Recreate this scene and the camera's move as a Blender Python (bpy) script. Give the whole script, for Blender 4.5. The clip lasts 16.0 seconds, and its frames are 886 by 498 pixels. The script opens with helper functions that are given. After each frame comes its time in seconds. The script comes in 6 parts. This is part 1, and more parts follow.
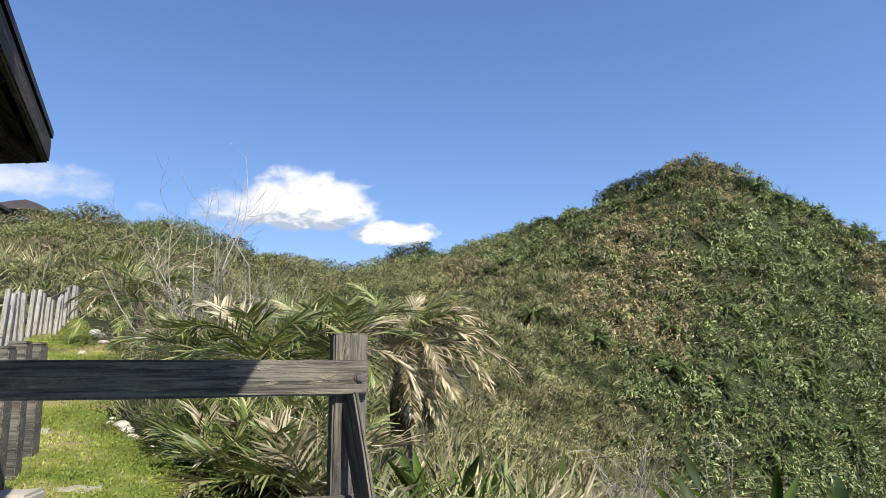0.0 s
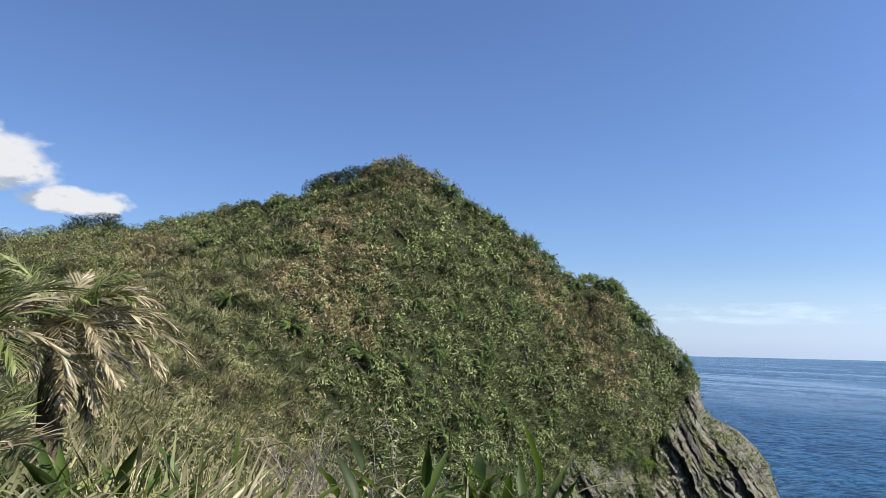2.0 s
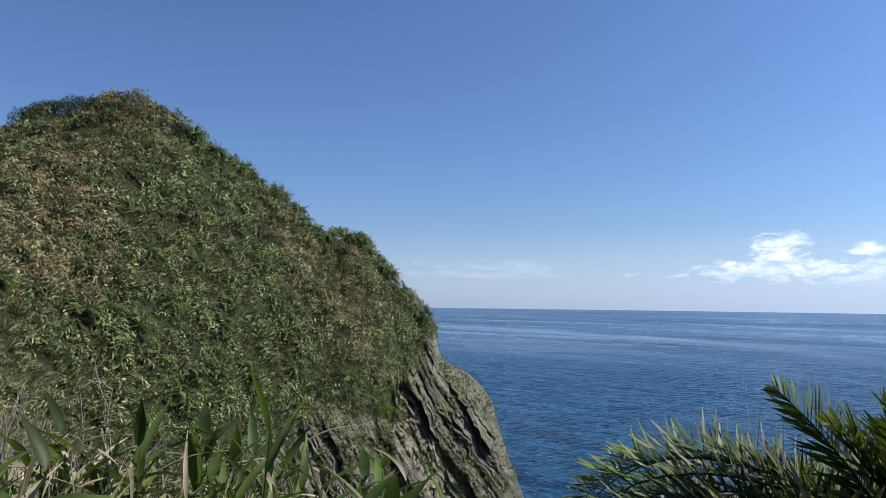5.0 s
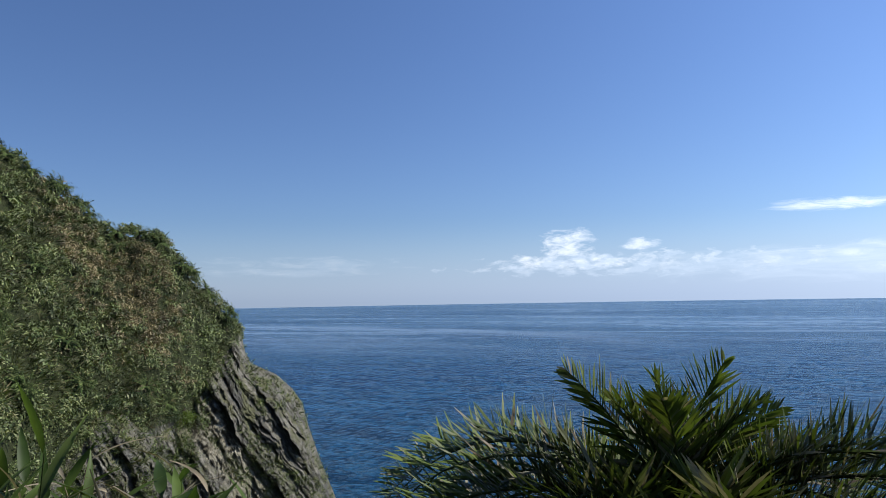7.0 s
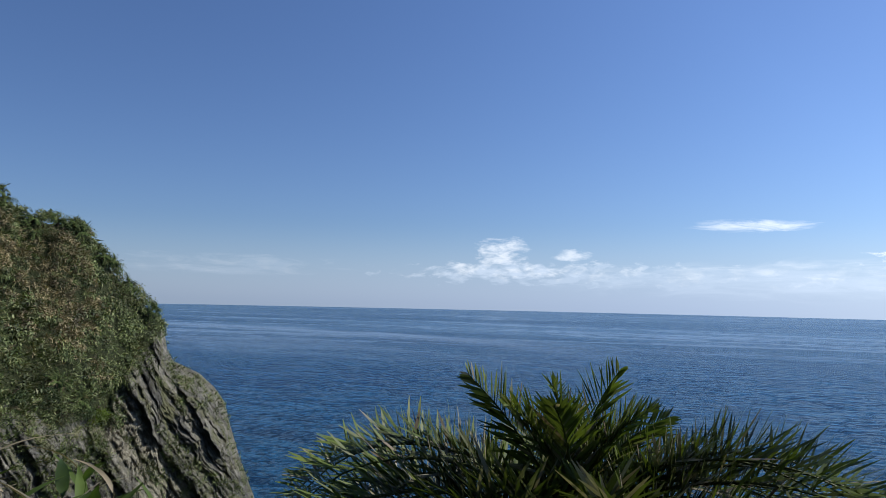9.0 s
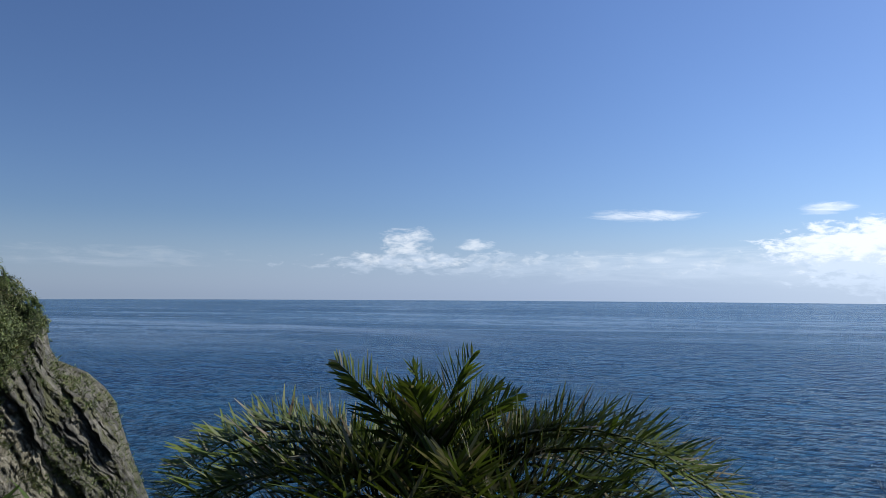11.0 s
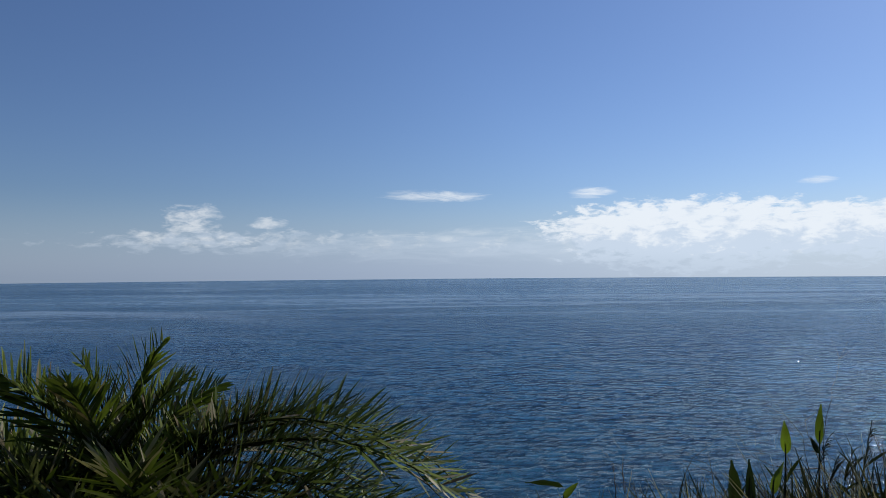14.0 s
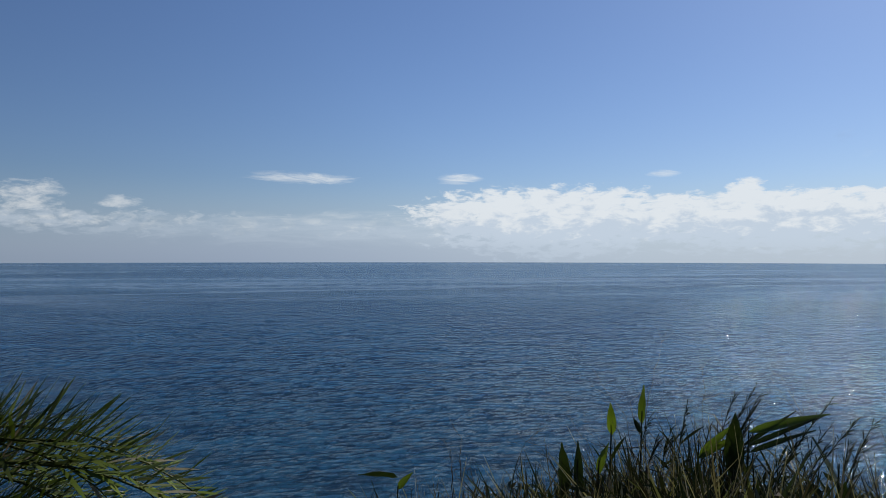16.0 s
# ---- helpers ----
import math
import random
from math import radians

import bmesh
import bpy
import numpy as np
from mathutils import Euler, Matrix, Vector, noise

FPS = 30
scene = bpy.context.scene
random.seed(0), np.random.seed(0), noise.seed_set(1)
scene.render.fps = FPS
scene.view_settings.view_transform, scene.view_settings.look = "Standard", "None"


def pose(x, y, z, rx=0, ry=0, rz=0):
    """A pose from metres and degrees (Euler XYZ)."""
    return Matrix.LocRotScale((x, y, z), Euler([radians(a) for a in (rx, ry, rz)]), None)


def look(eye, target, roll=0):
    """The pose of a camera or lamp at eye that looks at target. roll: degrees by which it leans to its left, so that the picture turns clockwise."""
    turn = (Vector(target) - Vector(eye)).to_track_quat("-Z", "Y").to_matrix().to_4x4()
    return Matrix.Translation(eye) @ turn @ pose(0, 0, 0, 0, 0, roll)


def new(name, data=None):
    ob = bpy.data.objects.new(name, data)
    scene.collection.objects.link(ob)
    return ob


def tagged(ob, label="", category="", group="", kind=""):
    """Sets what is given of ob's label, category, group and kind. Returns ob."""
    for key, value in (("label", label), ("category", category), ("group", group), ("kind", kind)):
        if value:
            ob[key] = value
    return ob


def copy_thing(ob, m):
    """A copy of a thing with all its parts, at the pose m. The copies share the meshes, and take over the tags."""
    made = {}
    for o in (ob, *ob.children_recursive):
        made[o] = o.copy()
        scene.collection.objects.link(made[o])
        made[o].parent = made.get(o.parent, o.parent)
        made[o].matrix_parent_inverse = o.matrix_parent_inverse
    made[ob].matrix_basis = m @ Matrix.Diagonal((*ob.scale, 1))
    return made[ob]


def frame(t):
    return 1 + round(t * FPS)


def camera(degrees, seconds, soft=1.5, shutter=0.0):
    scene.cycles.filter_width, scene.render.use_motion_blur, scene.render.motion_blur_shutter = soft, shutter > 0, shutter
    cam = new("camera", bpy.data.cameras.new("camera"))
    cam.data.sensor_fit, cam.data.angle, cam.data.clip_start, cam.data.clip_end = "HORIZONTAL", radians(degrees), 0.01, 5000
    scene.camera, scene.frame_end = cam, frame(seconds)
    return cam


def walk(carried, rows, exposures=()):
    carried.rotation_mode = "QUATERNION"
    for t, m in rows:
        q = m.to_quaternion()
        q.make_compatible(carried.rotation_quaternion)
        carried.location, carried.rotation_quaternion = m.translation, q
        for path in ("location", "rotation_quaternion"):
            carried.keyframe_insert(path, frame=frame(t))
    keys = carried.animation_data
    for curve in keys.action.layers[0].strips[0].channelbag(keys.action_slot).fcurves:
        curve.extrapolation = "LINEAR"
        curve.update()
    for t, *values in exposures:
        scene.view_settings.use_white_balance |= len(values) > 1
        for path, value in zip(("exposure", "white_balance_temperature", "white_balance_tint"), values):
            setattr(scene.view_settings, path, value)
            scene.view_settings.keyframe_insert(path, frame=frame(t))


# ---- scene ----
cam = camera(66.3, 16.0, 0.5)

# seconds, place, and turn of the camera
PATH = [
    (0.0, 0.000, -0.000, 0.000, 98.74, -0.07, -0.00),
    (0.5, 0.025, -0.002, 0.002, 98.23, -0.31, -4.78),
    (1.0, 0.076, -0.034, 0.003, 97.91, -0.52, -11.40),
    (1.5, 0.125, -0.041, -0.001, 98.44, -1.45, -18.58),
    (2.0, 0.186, -0.036, -0.007, 98.01, -1.17, -24.79),
    (2.5, 0.216, -0.029, -0.016, 97.70, -0.23, -28.64),
    (3.0, 0.247, 0.005, -0.031, 97.00, 0.09, -32.33),
    (3.5, 0.314, 0.105, -0.064, 96.09, 0.11, -35.09),
    (4.0, 0.350, 0.105, -0.069, 95.35, -0.42, -38.04),
    (4.5, 0.409, 0.099, -0.081, 94.59, -0.02, -41.73),
    (5.0, 0.447, 0.090, -0.092, 94.45, -0.65, -45.58),
    (5.2, 0.447, 0.092, -0.096, 93.94, -0.36, -48.18),
    (7.3, 0.497, 0.110, -0.103, 94.23, 0.46, -62.99),
    (7.5, 0.496, 0.109, -0.101, 94.11, 0.07, -63.95),
    (8.0, 0.491, 0.102, -0.104, 93.83, 0.33, -64.91),
    (8.5, 0.501, 0.061, -0.104, 94.20, -1.11, -65.00),
    (9.0, 0.505, 0.026, -0.105, 94.56, -1.24, -67.12),
    (9.2, 0.506, 0.015, -0.105, 94.66, -1.24, -68.17),
    (11.3, 0.360, -0.189, -0.094, 93.87, -0.34, -76.11),
    (11.5, 0.358, -0.203, -0.093, 93.99, -0.39, -76.98),
    (12.0, 0.371, -0.221, -0.096, 93.47, -0.05, -80.60),
    (12.5, 0.390, -0.242, -0.105, 91.97, 0.38, -81.75),
    (13.0, 0.449, -0.280, -0.113, 91.51, 0.73, -85.55),
    (13.5, 0.550, -0.348, -0.115, 90.65, 0.90, -89.23),
    (14.0, 0.612, -0.419, -0.104, 92.00, 0.49, -92.29),
    (14.5, 0.664, -0.531, -0.104, 91.10, -0.67, -93.01),
    (15.0, 0.686, -0.634, -0.103, 90.49, 0.19, -94.63),
    (15.5, 0.743, -0.691, -0.103, 90.23, 0.18, -100.79),
    (16.0, 0.856, -0.749, -0.103, 90.61, -0.04, -103.37),
]
walk(cam, [(t, pose(*row)) for t, *row in PATH], [(0.0, 1.33, 6700, 10), (2.0, 1.06, 6550, 10), (5.0, 0.70, 6350, 10), (9.0, 0.32, 6250, 10), (12.5, 0.03, 6330, 10), (14.0, -0.12, 6430, 9), (15.0, -0.13, 6490, 9), (16.0, -0.28, 6550, 8)])

# ---- sun, sky and clouds ----
SUN_AZ, SUN_EL = 148.0, 43.0          # clockwise from +y, above the horizon
SEA_Z = -44.5


def heading(az, el=0.0):
    a, e = radians(az), radians(el)
    return Vector((math.sin(a) * math.cos(e), math.cos(a) * math.cos(e), math.sin(e)))


sun_data = bpy.data.lights.new("sun", "SUN")
sun_data.energy, sun_data.angle, sun_data.color = 5.0, radians(0.6), (1.0, 0.94, 0.84)
sun = new("sun", sun_data)
sun.matrix_world = look(heading(SUN_AZ, SUN_EL) * 60, (0, 0, 0))


class Nodes:
    """Short hand for building a node tree."""

    def __init__(self, tree):
        self.tree = tree
        tree.nodes.clear()

    def add(self, kind):
        return self.tree.nodes.new(kind)

    def put(self, socket, value):
        if isinstance(value, bpy.types.NodeSocket):
            self.tree.links.new(value, socket)
        elif isinstance(value, (int, float)) and socket.type == "RGBA":
            socket.default_value = (value, value, value, 1)
        elif isinstance(value, tuple) and socket.type == "RGBA":
            socket.default_value = (*value[:3], 1)
        else:
            socket.default_value = value

    def math(self, op, a, b=0.0, c=0.0, clamp=False):
        n = self.add("ShaderNodeMath")
        n.operation, n.use_clamp = op, clamp
        for s, v in zip(n.inputs, (a, b, c)):
            self.put(s, v)
        return n.outputs[0]

    def mix(self, fac, a, b, blend="MIX"):
        n = self.add("ShaderNodeMix")
        n.data_type, n.blend_type, n.clamp_factor = "RGBA", blend, True
        self.put(n.inputs[0], fac), self.put(n.inputs[6], a), self.put(n.inputs[7], b)
        return n.outputs[2]

    def noise(self, vector, scale, detail=4.0, rough=0.55, distortion=0.0):
        n = self.add("ShaderNodeTexNoise")
        self.put(n.inputs["Vector"], vector), self.put(n.inputs["Scale"], scale), self.put(n.inputs["Detail"], detail)
        self.put(n.inputs["Roughness"], rough), self.put(n.inputs["Distortion"], distortion)
        return n.outputs[0]

    def ramp(self, fac, *stops):
        n = self.add("ShaderNodeValToRGB")
        e = n.color_ramp.elements
        while len(e) < len(stops):
            e.new(0.5)
        for item, (place, colour) in zip(e, stops):
            colour = (colour,) * 3 if isinstance(colour, (int, float)) else colour
            item.position, item.color = place, (*colour, 1)
        self.put(n.inputs[0], fac)
        return n.outputs[0]

    def span(self, value, lo, hi, to_lo=0.0, to_hi=1.0, smooth=True):
        n = self.add("ShaderNodeMapRange")
        n.interpolation_type = "SMOOTHSTEP" if smooth else "LINEAR"
        for s, v in zip(n.inputs, (value, lo, hi, to_lo, to_hi)):
            self.put(s, v)
        return n.outputs[0]

    def scaled(self, vector, scale, rotation=(0, 0, 0)):
        n = self.add("ShaderNodeMapping")
        self.put(n.inputs["Vector"], vector)
        n.inputs["Scale"].default_value, n.inputs["Rotation"].default_value = scale, rotation
        return n.outputs[0]

    def bump(self, height, strength, distance, normal=None):
        n = self.add("ShaderNodeBump")
        self.put(n.inputs["Height"], height)
        n.inputs["Strength"].default_value, n.inputs["Distance"].default_value = strength, distance
        if normal:
            self.put(n.inputs["Normal"], normal)
        return n.outputs[0]


world = bpy.data.worlds.new("sky")
scene.world = world
world.use_nodes = True
w = Nodes(world.node_tree)
sky = w.add("ShaderNodeTexSky")
sky.sky_type, sky.sun_disc = "NISHITA", False
sky.sun_elevation, sky.sun_rotation = radians(SUN_EL), radians(SUN_AZ)
sky.altitude, sky.air_density, sky.dust_density, sky.ozone_density = 50, 1.0, 0.6, 3.0
direction = w.add("ShaderNodeTexCoord").outputs["Generated"]
xyz = w.add("ShaderNodeSeparateXYZ")
w.put(xyz.inputs[0], direction)
azimuth = w.math("MULTIPLY", w.math("ARCTAN2", xyz.outputs[0], xyz.outputs[1]), 180 / math.pi)
elevation = w.math("MULTIPLY", w.math("ARCSINE", xyz.outputs[2]), 180 / math.pi)
flat = w.add("ShaderNodeCombineXYZ")
w.put(flat.inputs[0], azimuth), w.put(flat.inputs[1], elevation)
puffs = w.noise(w.scaled(flat.outputs[0], (0.42, 0.62, 1)), 1.0, 6.0, 0.5, 0.2)
wisps = w.noise(w.scaled(flat.outputs[0], (0.22, 1.5, 1)), 1.0, 7.0, 0.62, 0.8)
small = w.noise(w.scaled(flat.outputs[0], (0.62, 1.6, 1)), 1.0, 9.0, 0.62, 0.3)
tops = w.noise(w.scaled(flat.outputs[0], (0.5, 1.1, 1)), 1.0, 8.0, 0.62, 0.3)


def cloud(az, el, wide, high, edge, texture, lumps, base=3.0):
    """How thick one cloud is: an uneven oval, cut flat below."""
    dx = w.math("DIVIDE", w.math("SUBTRACT", azimuth, az), wide)
    dy = w.math("DIVIDE", w.math("SUBTRACT", elevation, el), high)
    low = w.math("MULTIPLY", w.math("MINIMUM", dy, 0.0), base)
    dy = w.math("ADD", w.math("MAXIMUM", dy, 0.0), low)
    d = w.math("ADD", w.math("MULTIPLY", dx, dx), w.math("MULTIPLY", dy, dy))
    v = w.math("ADD", w.math("SUBTRACT", 1.0, d), w.math("MULTIPLY", w.math("SUBTRACT", texture, 0.5), lumps))
    return w.span(v, 0.0, edge)


def joined(values):
    total = values[0]
    for v in values[1:]:
        total = w.math("MAXIMUM", total, v)
    return total


thick = joined([
    cloud(-11.4, 11.6, 6.4, 3.9, 0.6, puffs, 1.6, 2.4),
    cloud(-16.5, 11.2, 4.5, 2.2, 1.3, puffs, 2.4, 2.0),
    cloud(-4.2, 9.7, 4.2, 1.5, 0.6, puffs, 2.0, 1.7),
    w.math("MULTIPLY", cloud(-33.0, 12.2, 7.0, 2.0, 1.4, puffs, 2.2, 1.6), 0.8),
    w.math("MULTIPLY", cloud(-24.0, 11.0, 1.6, 0.8, 1.6, puffs, 2.0, 1.5), 0.45),
    w.math("MULTIPLY", cloud(71.9, 4.1, 2.4, 1.5, 1.5, small, 4.6, 0.9), 0.8),
    w.math("MULTIPLY", cloud(73.0, 4.8, 1.3, 0.9, 1.5, small, 4.4, 1.0), 0.75),
    w.math("MULTIPLY", cloud(77.0, 2.5, 14.0, 1.1, 1.2, small, 6.5, 1.2), 0.4),
    w.math("MULTIPLY", cloud(50.0, 2.8, 9.0, 0.9, 1.6, wisps, 5.5, 1.0), 0.16),
    w.math("MULTIPLY", cloud(72.5, 2.7, 8.0, 0.9, 1.3, small, 3.8, 1.2), 0.8),
    w.math("MULTIPLY", cloud(77.8, 4.1, 1.8, 0.6, 1.2, small, 3.2, 1.2), 0.7),
    w.math("MULTIPLY", cloud(91.3, 6.4, 4.8, 0.6, 1.6, wisps, 3.6, 1.0), 0.8),
    w.math("MULTIPLY", cloud(104.5, 6.5, 2.2, 0.5, 1.2, wisps, 2.8, 1.0), 0.9),
    w.math("MULTIPLY", cloud(121.5, 6.6, 1.5, 0.4, 1.2, wisps, 2.8, 1.0), 0.6),
    w.math("MULTIPLY", cloud(48.0, 2.4, 7.0, 0.6, 1.8, wisps, 3.4, 1.0), 0.25),
    w.math("MULTIPLY", cloud(112.5, 3.6, 13.0, 2.3, 0.55, small, 2.6, 0.55), 0.95),
    w.math("MULTIPLY", cloud(129.0, 3.4, 16.0, 1.9, 0.55, small, 2.4, 0.55), 0.95),
    w.math("MULTIPLY", cloud(127.5, 4.9, 1.8, 1.2, 0.7, small, 3.2, 1.5), 0.95),
    w.math("MULTIPLY", cloud(105.0, 2.3, 36.0, 1.6, 1.5, wisps, 2.0, 0.8), 0.6),
    w.math("MULTIPLY", cloud(119.0, 2.1, 14.0, 1.1, 0.9, small, 2.6, 0.9), 0.85),
    w.math("MULTIPLY", cloud(98.0, 2.0, 7.0, 0.8, 1.4, small, 3.0, 0.9), 0.6),
    w.math("MULTIPLY", cloud(200.0, 8.0, 60.0, 5.0, 1.6, puffs, 2.4, 1.0), 0.7),
])
haze = w.math("MULTIPLY", w.span(elevation, 7.0, 0.0), w.span(azimuth, 20.0, 120.0, 0.5, 0.78))
low_rise = w.math("MULTIPLY", w.span(elevation, 0.4, 5.0), w.math("LESS_THAN", elevation, 7.6))
lobe = w.math("MULTIPLY", w.span(azimuth, -8.0, -6.0), w.span(elevation, 8.4, 9.8))
high_rise = w.math("MULTIPLY", w.math("MAXIMUM", lobe, w.span(elevation, 9.6, 12.4)), 1.2)
lift = w.math("MULTIPLY", w.math("MAXIMUM", low_rise, high_rise), 0.34)
thick = w.math("MULTIPLY", thick, w.span(elevation, 0.2, 1.8, 0.55, 1.0))
shade = w.span(w.math("SUBTRACT", w.math("ADD", tops, 0.18), lift), 0.38, 0.58)
sky_tint = w.mix(1.0, sky.outputs[0], (0.84, 0.96, 1.22), "MULTIPLY")
clear = w.mix(haze, sky_tint, w.mix(w.span(azimuth, 80.0, 125.0), (5.1, 6.5, 9.2), (6.5, 7.9, 9.9)))
white = w.mix(shade, w.mix(w.span(elevation, 7.0, 9.0), (10.6, 11.2, 12.0), (7.7, 7.9, 8.3)), w.mix(w.span(elevation, 7.0, 8.0), (7.7, 8.9, 10.6), (4.0, 4.7, 5.9)))
# the whole sky brightens towards the sun
to_sun = w.add("ShaderNodeVectorMath")
to_sun.operation = "DOT_PRODUCT"
w.put(to_sun.inputs[0], direction)
to_sun.inputs[1].default_value = heading(SUN_AZ, SUN_EL)
glow = w.math("MINIMUM", w.math("POWER", 2.0, w.math("MULTIPLY", w.math("ADD", to_sun.outputs["Value"], 0.57), 0.66)), 1.72)
seen = w.mix(1.0, w.mix(thick, clear, white), glow, "MULTIPLY")
back = w.add("ShaderNodeBackground")
w.put(back.inputs[0], seen)
back.inputs[1].default_value = 0.050
w.put(w.add("ShaderNodeOutputWorld").inputs[0], back.outputs[0])


# ---- materials ----
def material(name):
    m = bpy.data.materials.new(name)
    m.use_nodes = True
    return m, Nodes(m.node_tree)


def finish(n, colour, rough=0.7, normal=None, specular=0.3, metallic=0.0):
    s = n.add("ShaderNodeBsdfPrincipled")
    n.put(s.inputs["Base Color"], colour), n.put(s.inputs["Roughness"], rough), n.put(s.inputs["Metallic"], metallic)
    s.inputs["Specular IOR Level"].default_value = specular
    if normal:
        n.put(s.inputs["Normal"], normal)
    out = n.add("ShaderNodeOutputMaterial")
    n.put(out.inputs[0], s.outputs[0])
    return s, out


def foliage(name, tints, dry=None, dry_from=0.55, dry_to=0.7, scale=0.16, through_light=0.22, rough=0.55, gloss=0.25):
    """Leaves: tints vary leaf by leaf; dry ones lie in patches."""
    m, n = material(name)
    rand = n.add("ShaderNodeNewGeometry").outputs["Random Per Island"]
    place = n.add("ShaderNodeTexCoord").outputs["Object"]
    colour = n.ramp(rand, *[(i / max(1, len(tints) - 1), c) for i, c in enumerate(tints)])
    if dry:
        patches = n.noise(place, scale, 5.0, 0.65)
        amount = n.span(n.math("ADD", patches, n.math("MULTIPLY", n.math("SUBTRACT", rand, 0.5), 0.16)), dry_from, dry_to)
        again = n.math("FRACT", n.math("MULTIPLY", rand, 17.3))
        colour = n.mix(amount, colour, n.ramp(again, *[(i / max(1, len(dry) - 1), c) for i, c in enumerate(dry)]))
    # random clump tone, kept wide to add contrast between sunlit and shaded scrub
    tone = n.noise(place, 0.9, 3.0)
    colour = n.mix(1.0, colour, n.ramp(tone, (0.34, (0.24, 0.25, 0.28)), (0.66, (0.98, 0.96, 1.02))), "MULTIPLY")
    s = n.add("ShaderNodeBsdfPrincipled")
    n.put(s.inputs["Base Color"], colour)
    s.inputs["Roughness"].default_value, s.inputs["Specular IOR Level"].default_value = rough, gloss
    t = n.add("ShaderNodeBsdfTranslucent")
    n.put(t.inputs[0], n.mix(1.0, colour, (1.1, 1.15, 0.6), "MULTIPLY"))
    both = n.add("ShaderNodeMixShader")
    both.inputs[0].default_value = through_light
    n.put(both.inputs[1], s.outputs[0]), n.put(both.inputs[2], t.outputs[0])
    n.put(n.add("ShaderNodeOutputMaterial").inputs[0], both.outputs[0])
    return m


# the lightest green also stands for sunlit leaf tips
GREENS = [(0.030, 0.047, 0.015), (0.105, 0.148, 0.046), (0.195, 0.245, 0.085), (0.345, 0.375, 0.165)]
TANS = [(0.16, 0.128, 0.066), (0.24, 0.20, 0.105), (0.12, 0.092, 0.052), (0.32, 0.28, 0.165)]
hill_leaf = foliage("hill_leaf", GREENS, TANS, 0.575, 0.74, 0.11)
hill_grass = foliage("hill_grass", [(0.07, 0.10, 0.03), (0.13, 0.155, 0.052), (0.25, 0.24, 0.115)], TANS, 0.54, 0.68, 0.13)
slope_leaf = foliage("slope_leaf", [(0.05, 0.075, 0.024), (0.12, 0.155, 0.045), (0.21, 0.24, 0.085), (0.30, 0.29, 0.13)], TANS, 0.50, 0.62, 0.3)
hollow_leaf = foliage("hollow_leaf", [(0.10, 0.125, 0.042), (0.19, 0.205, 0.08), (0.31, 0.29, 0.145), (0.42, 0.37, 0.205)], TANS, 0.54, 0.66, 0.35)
dry_leaf = foliage("dry_leaf", [(0.19, 0.14, 0.075), (0.31, 0.255, 0.13), (0.40, 0.345, 0.185), (0.21, 0.17, 0.085), (0.13, 0.14, 0.045)])
dark_leaf = foliage("dark_leaf", [(0.022, 0.042, 0.012), (0.040, 0.068, 0.020), (0.06, 0.09, 0.026)])
# the palest tint gives the whitish highlights on some leaflets
palm_leaf = foliage("palm_leaf", [(0.05, 0.075, 0.016), (0.13, 0.19, 0.03), (0.22, 0.28, 0.05), (0.06, 0.085, 0.018), (0.16, 0.22, 0.034), (0.08, 0.09, 0.03), (0.19, 0.25, 0.04), (0.11, 0.16, 0.026), (0.40, 0.38, 0.25), (0.22, 0.16, 0.09)], gloss=0.2, rough=0.48, through_light=0.25)
# dry browns, and pale tints that stand for glints on the low fronds
old_glint_palm_leaf = foliage("old_glint_palm_leaf", [(0.34, 0.32, 0.21), (0.10, 0.12, 0.03), (0.30, 0.25, 0.15), (0.16, 0.20, 0.04), (0.44, 0.42, 0.28), (0.08, 0.07, 0.04), (0.20, 0.24, 0.06)], gloss=0.2, rough=0.5, through_light=0.25)
green_palm_leaf = foliage("green_palm_leaf", [(0.08, 0.12, 0.028), (0.18, 0.235, 0.055), (0.27, 0.31, 0.09), (0.10, 0.15, 0.035), (0.26, 0.27, 0.10), (0.42, 0.38, 0.19), (0.12, 0.17, 0.04)], gloss=0.4, rough=0.42)
straw_leaf = foliage("straw_leaf", [(0.22, 0.18, 0.10), (0.42, 0.37, 0.22), (0.56, 0.51, 0.34), (0.30, 0.245, 0.14), (0.12, 0.10, 0.05), (0.46, 0.41, 0.25)])
wild_palm_leaf = foliage("wild_palm_leaf", [(0.018, 0.034, 0.010), (0.045, 0.075, 0.02), (0.085, 0.12, 0.036), (0.15, 0.17, 0.06)], gloss=0.06, rough=0.75, through_light=0.1)
ginger_leaf = foliage("ginger_leaf", [(0.055, 0.10, 0.02), (0.105, 0.165, 0.034), (0.165, 0.225, 0.055)], gloss=0.25, rough=0.5, through_light=0.45)
grey_green_leaf = foliage("grey_green_leaf", [(0.10, 0.13, 0.055), (0.155, 0.185, 0.08), (0.23, 0.23, 0.115), (0.32, 0.27, 0.15)])
# yellow-green of a blade in the sun, with the light put into its colour
sunlit_leaf = foliage("sunlit_leaf", [(0.11, 0.175, 0.018), (0.15, 0.21, 0.025)], gloss=0.4, rough=0.4, through_light=0.6)
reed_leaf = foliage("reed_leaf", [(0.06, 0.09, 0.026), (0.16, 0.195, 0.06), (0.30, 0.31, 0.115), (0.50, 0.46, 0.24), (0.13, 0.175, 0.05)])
# the same kind of blade coloured as if in shade
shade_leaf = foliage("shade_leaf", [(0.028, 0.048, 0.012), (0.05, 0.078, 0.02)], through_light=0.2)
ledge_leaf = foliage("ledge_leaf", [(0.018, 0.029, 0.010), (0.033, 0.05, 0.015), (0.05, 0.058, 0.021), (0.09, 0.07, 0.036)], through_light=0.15)
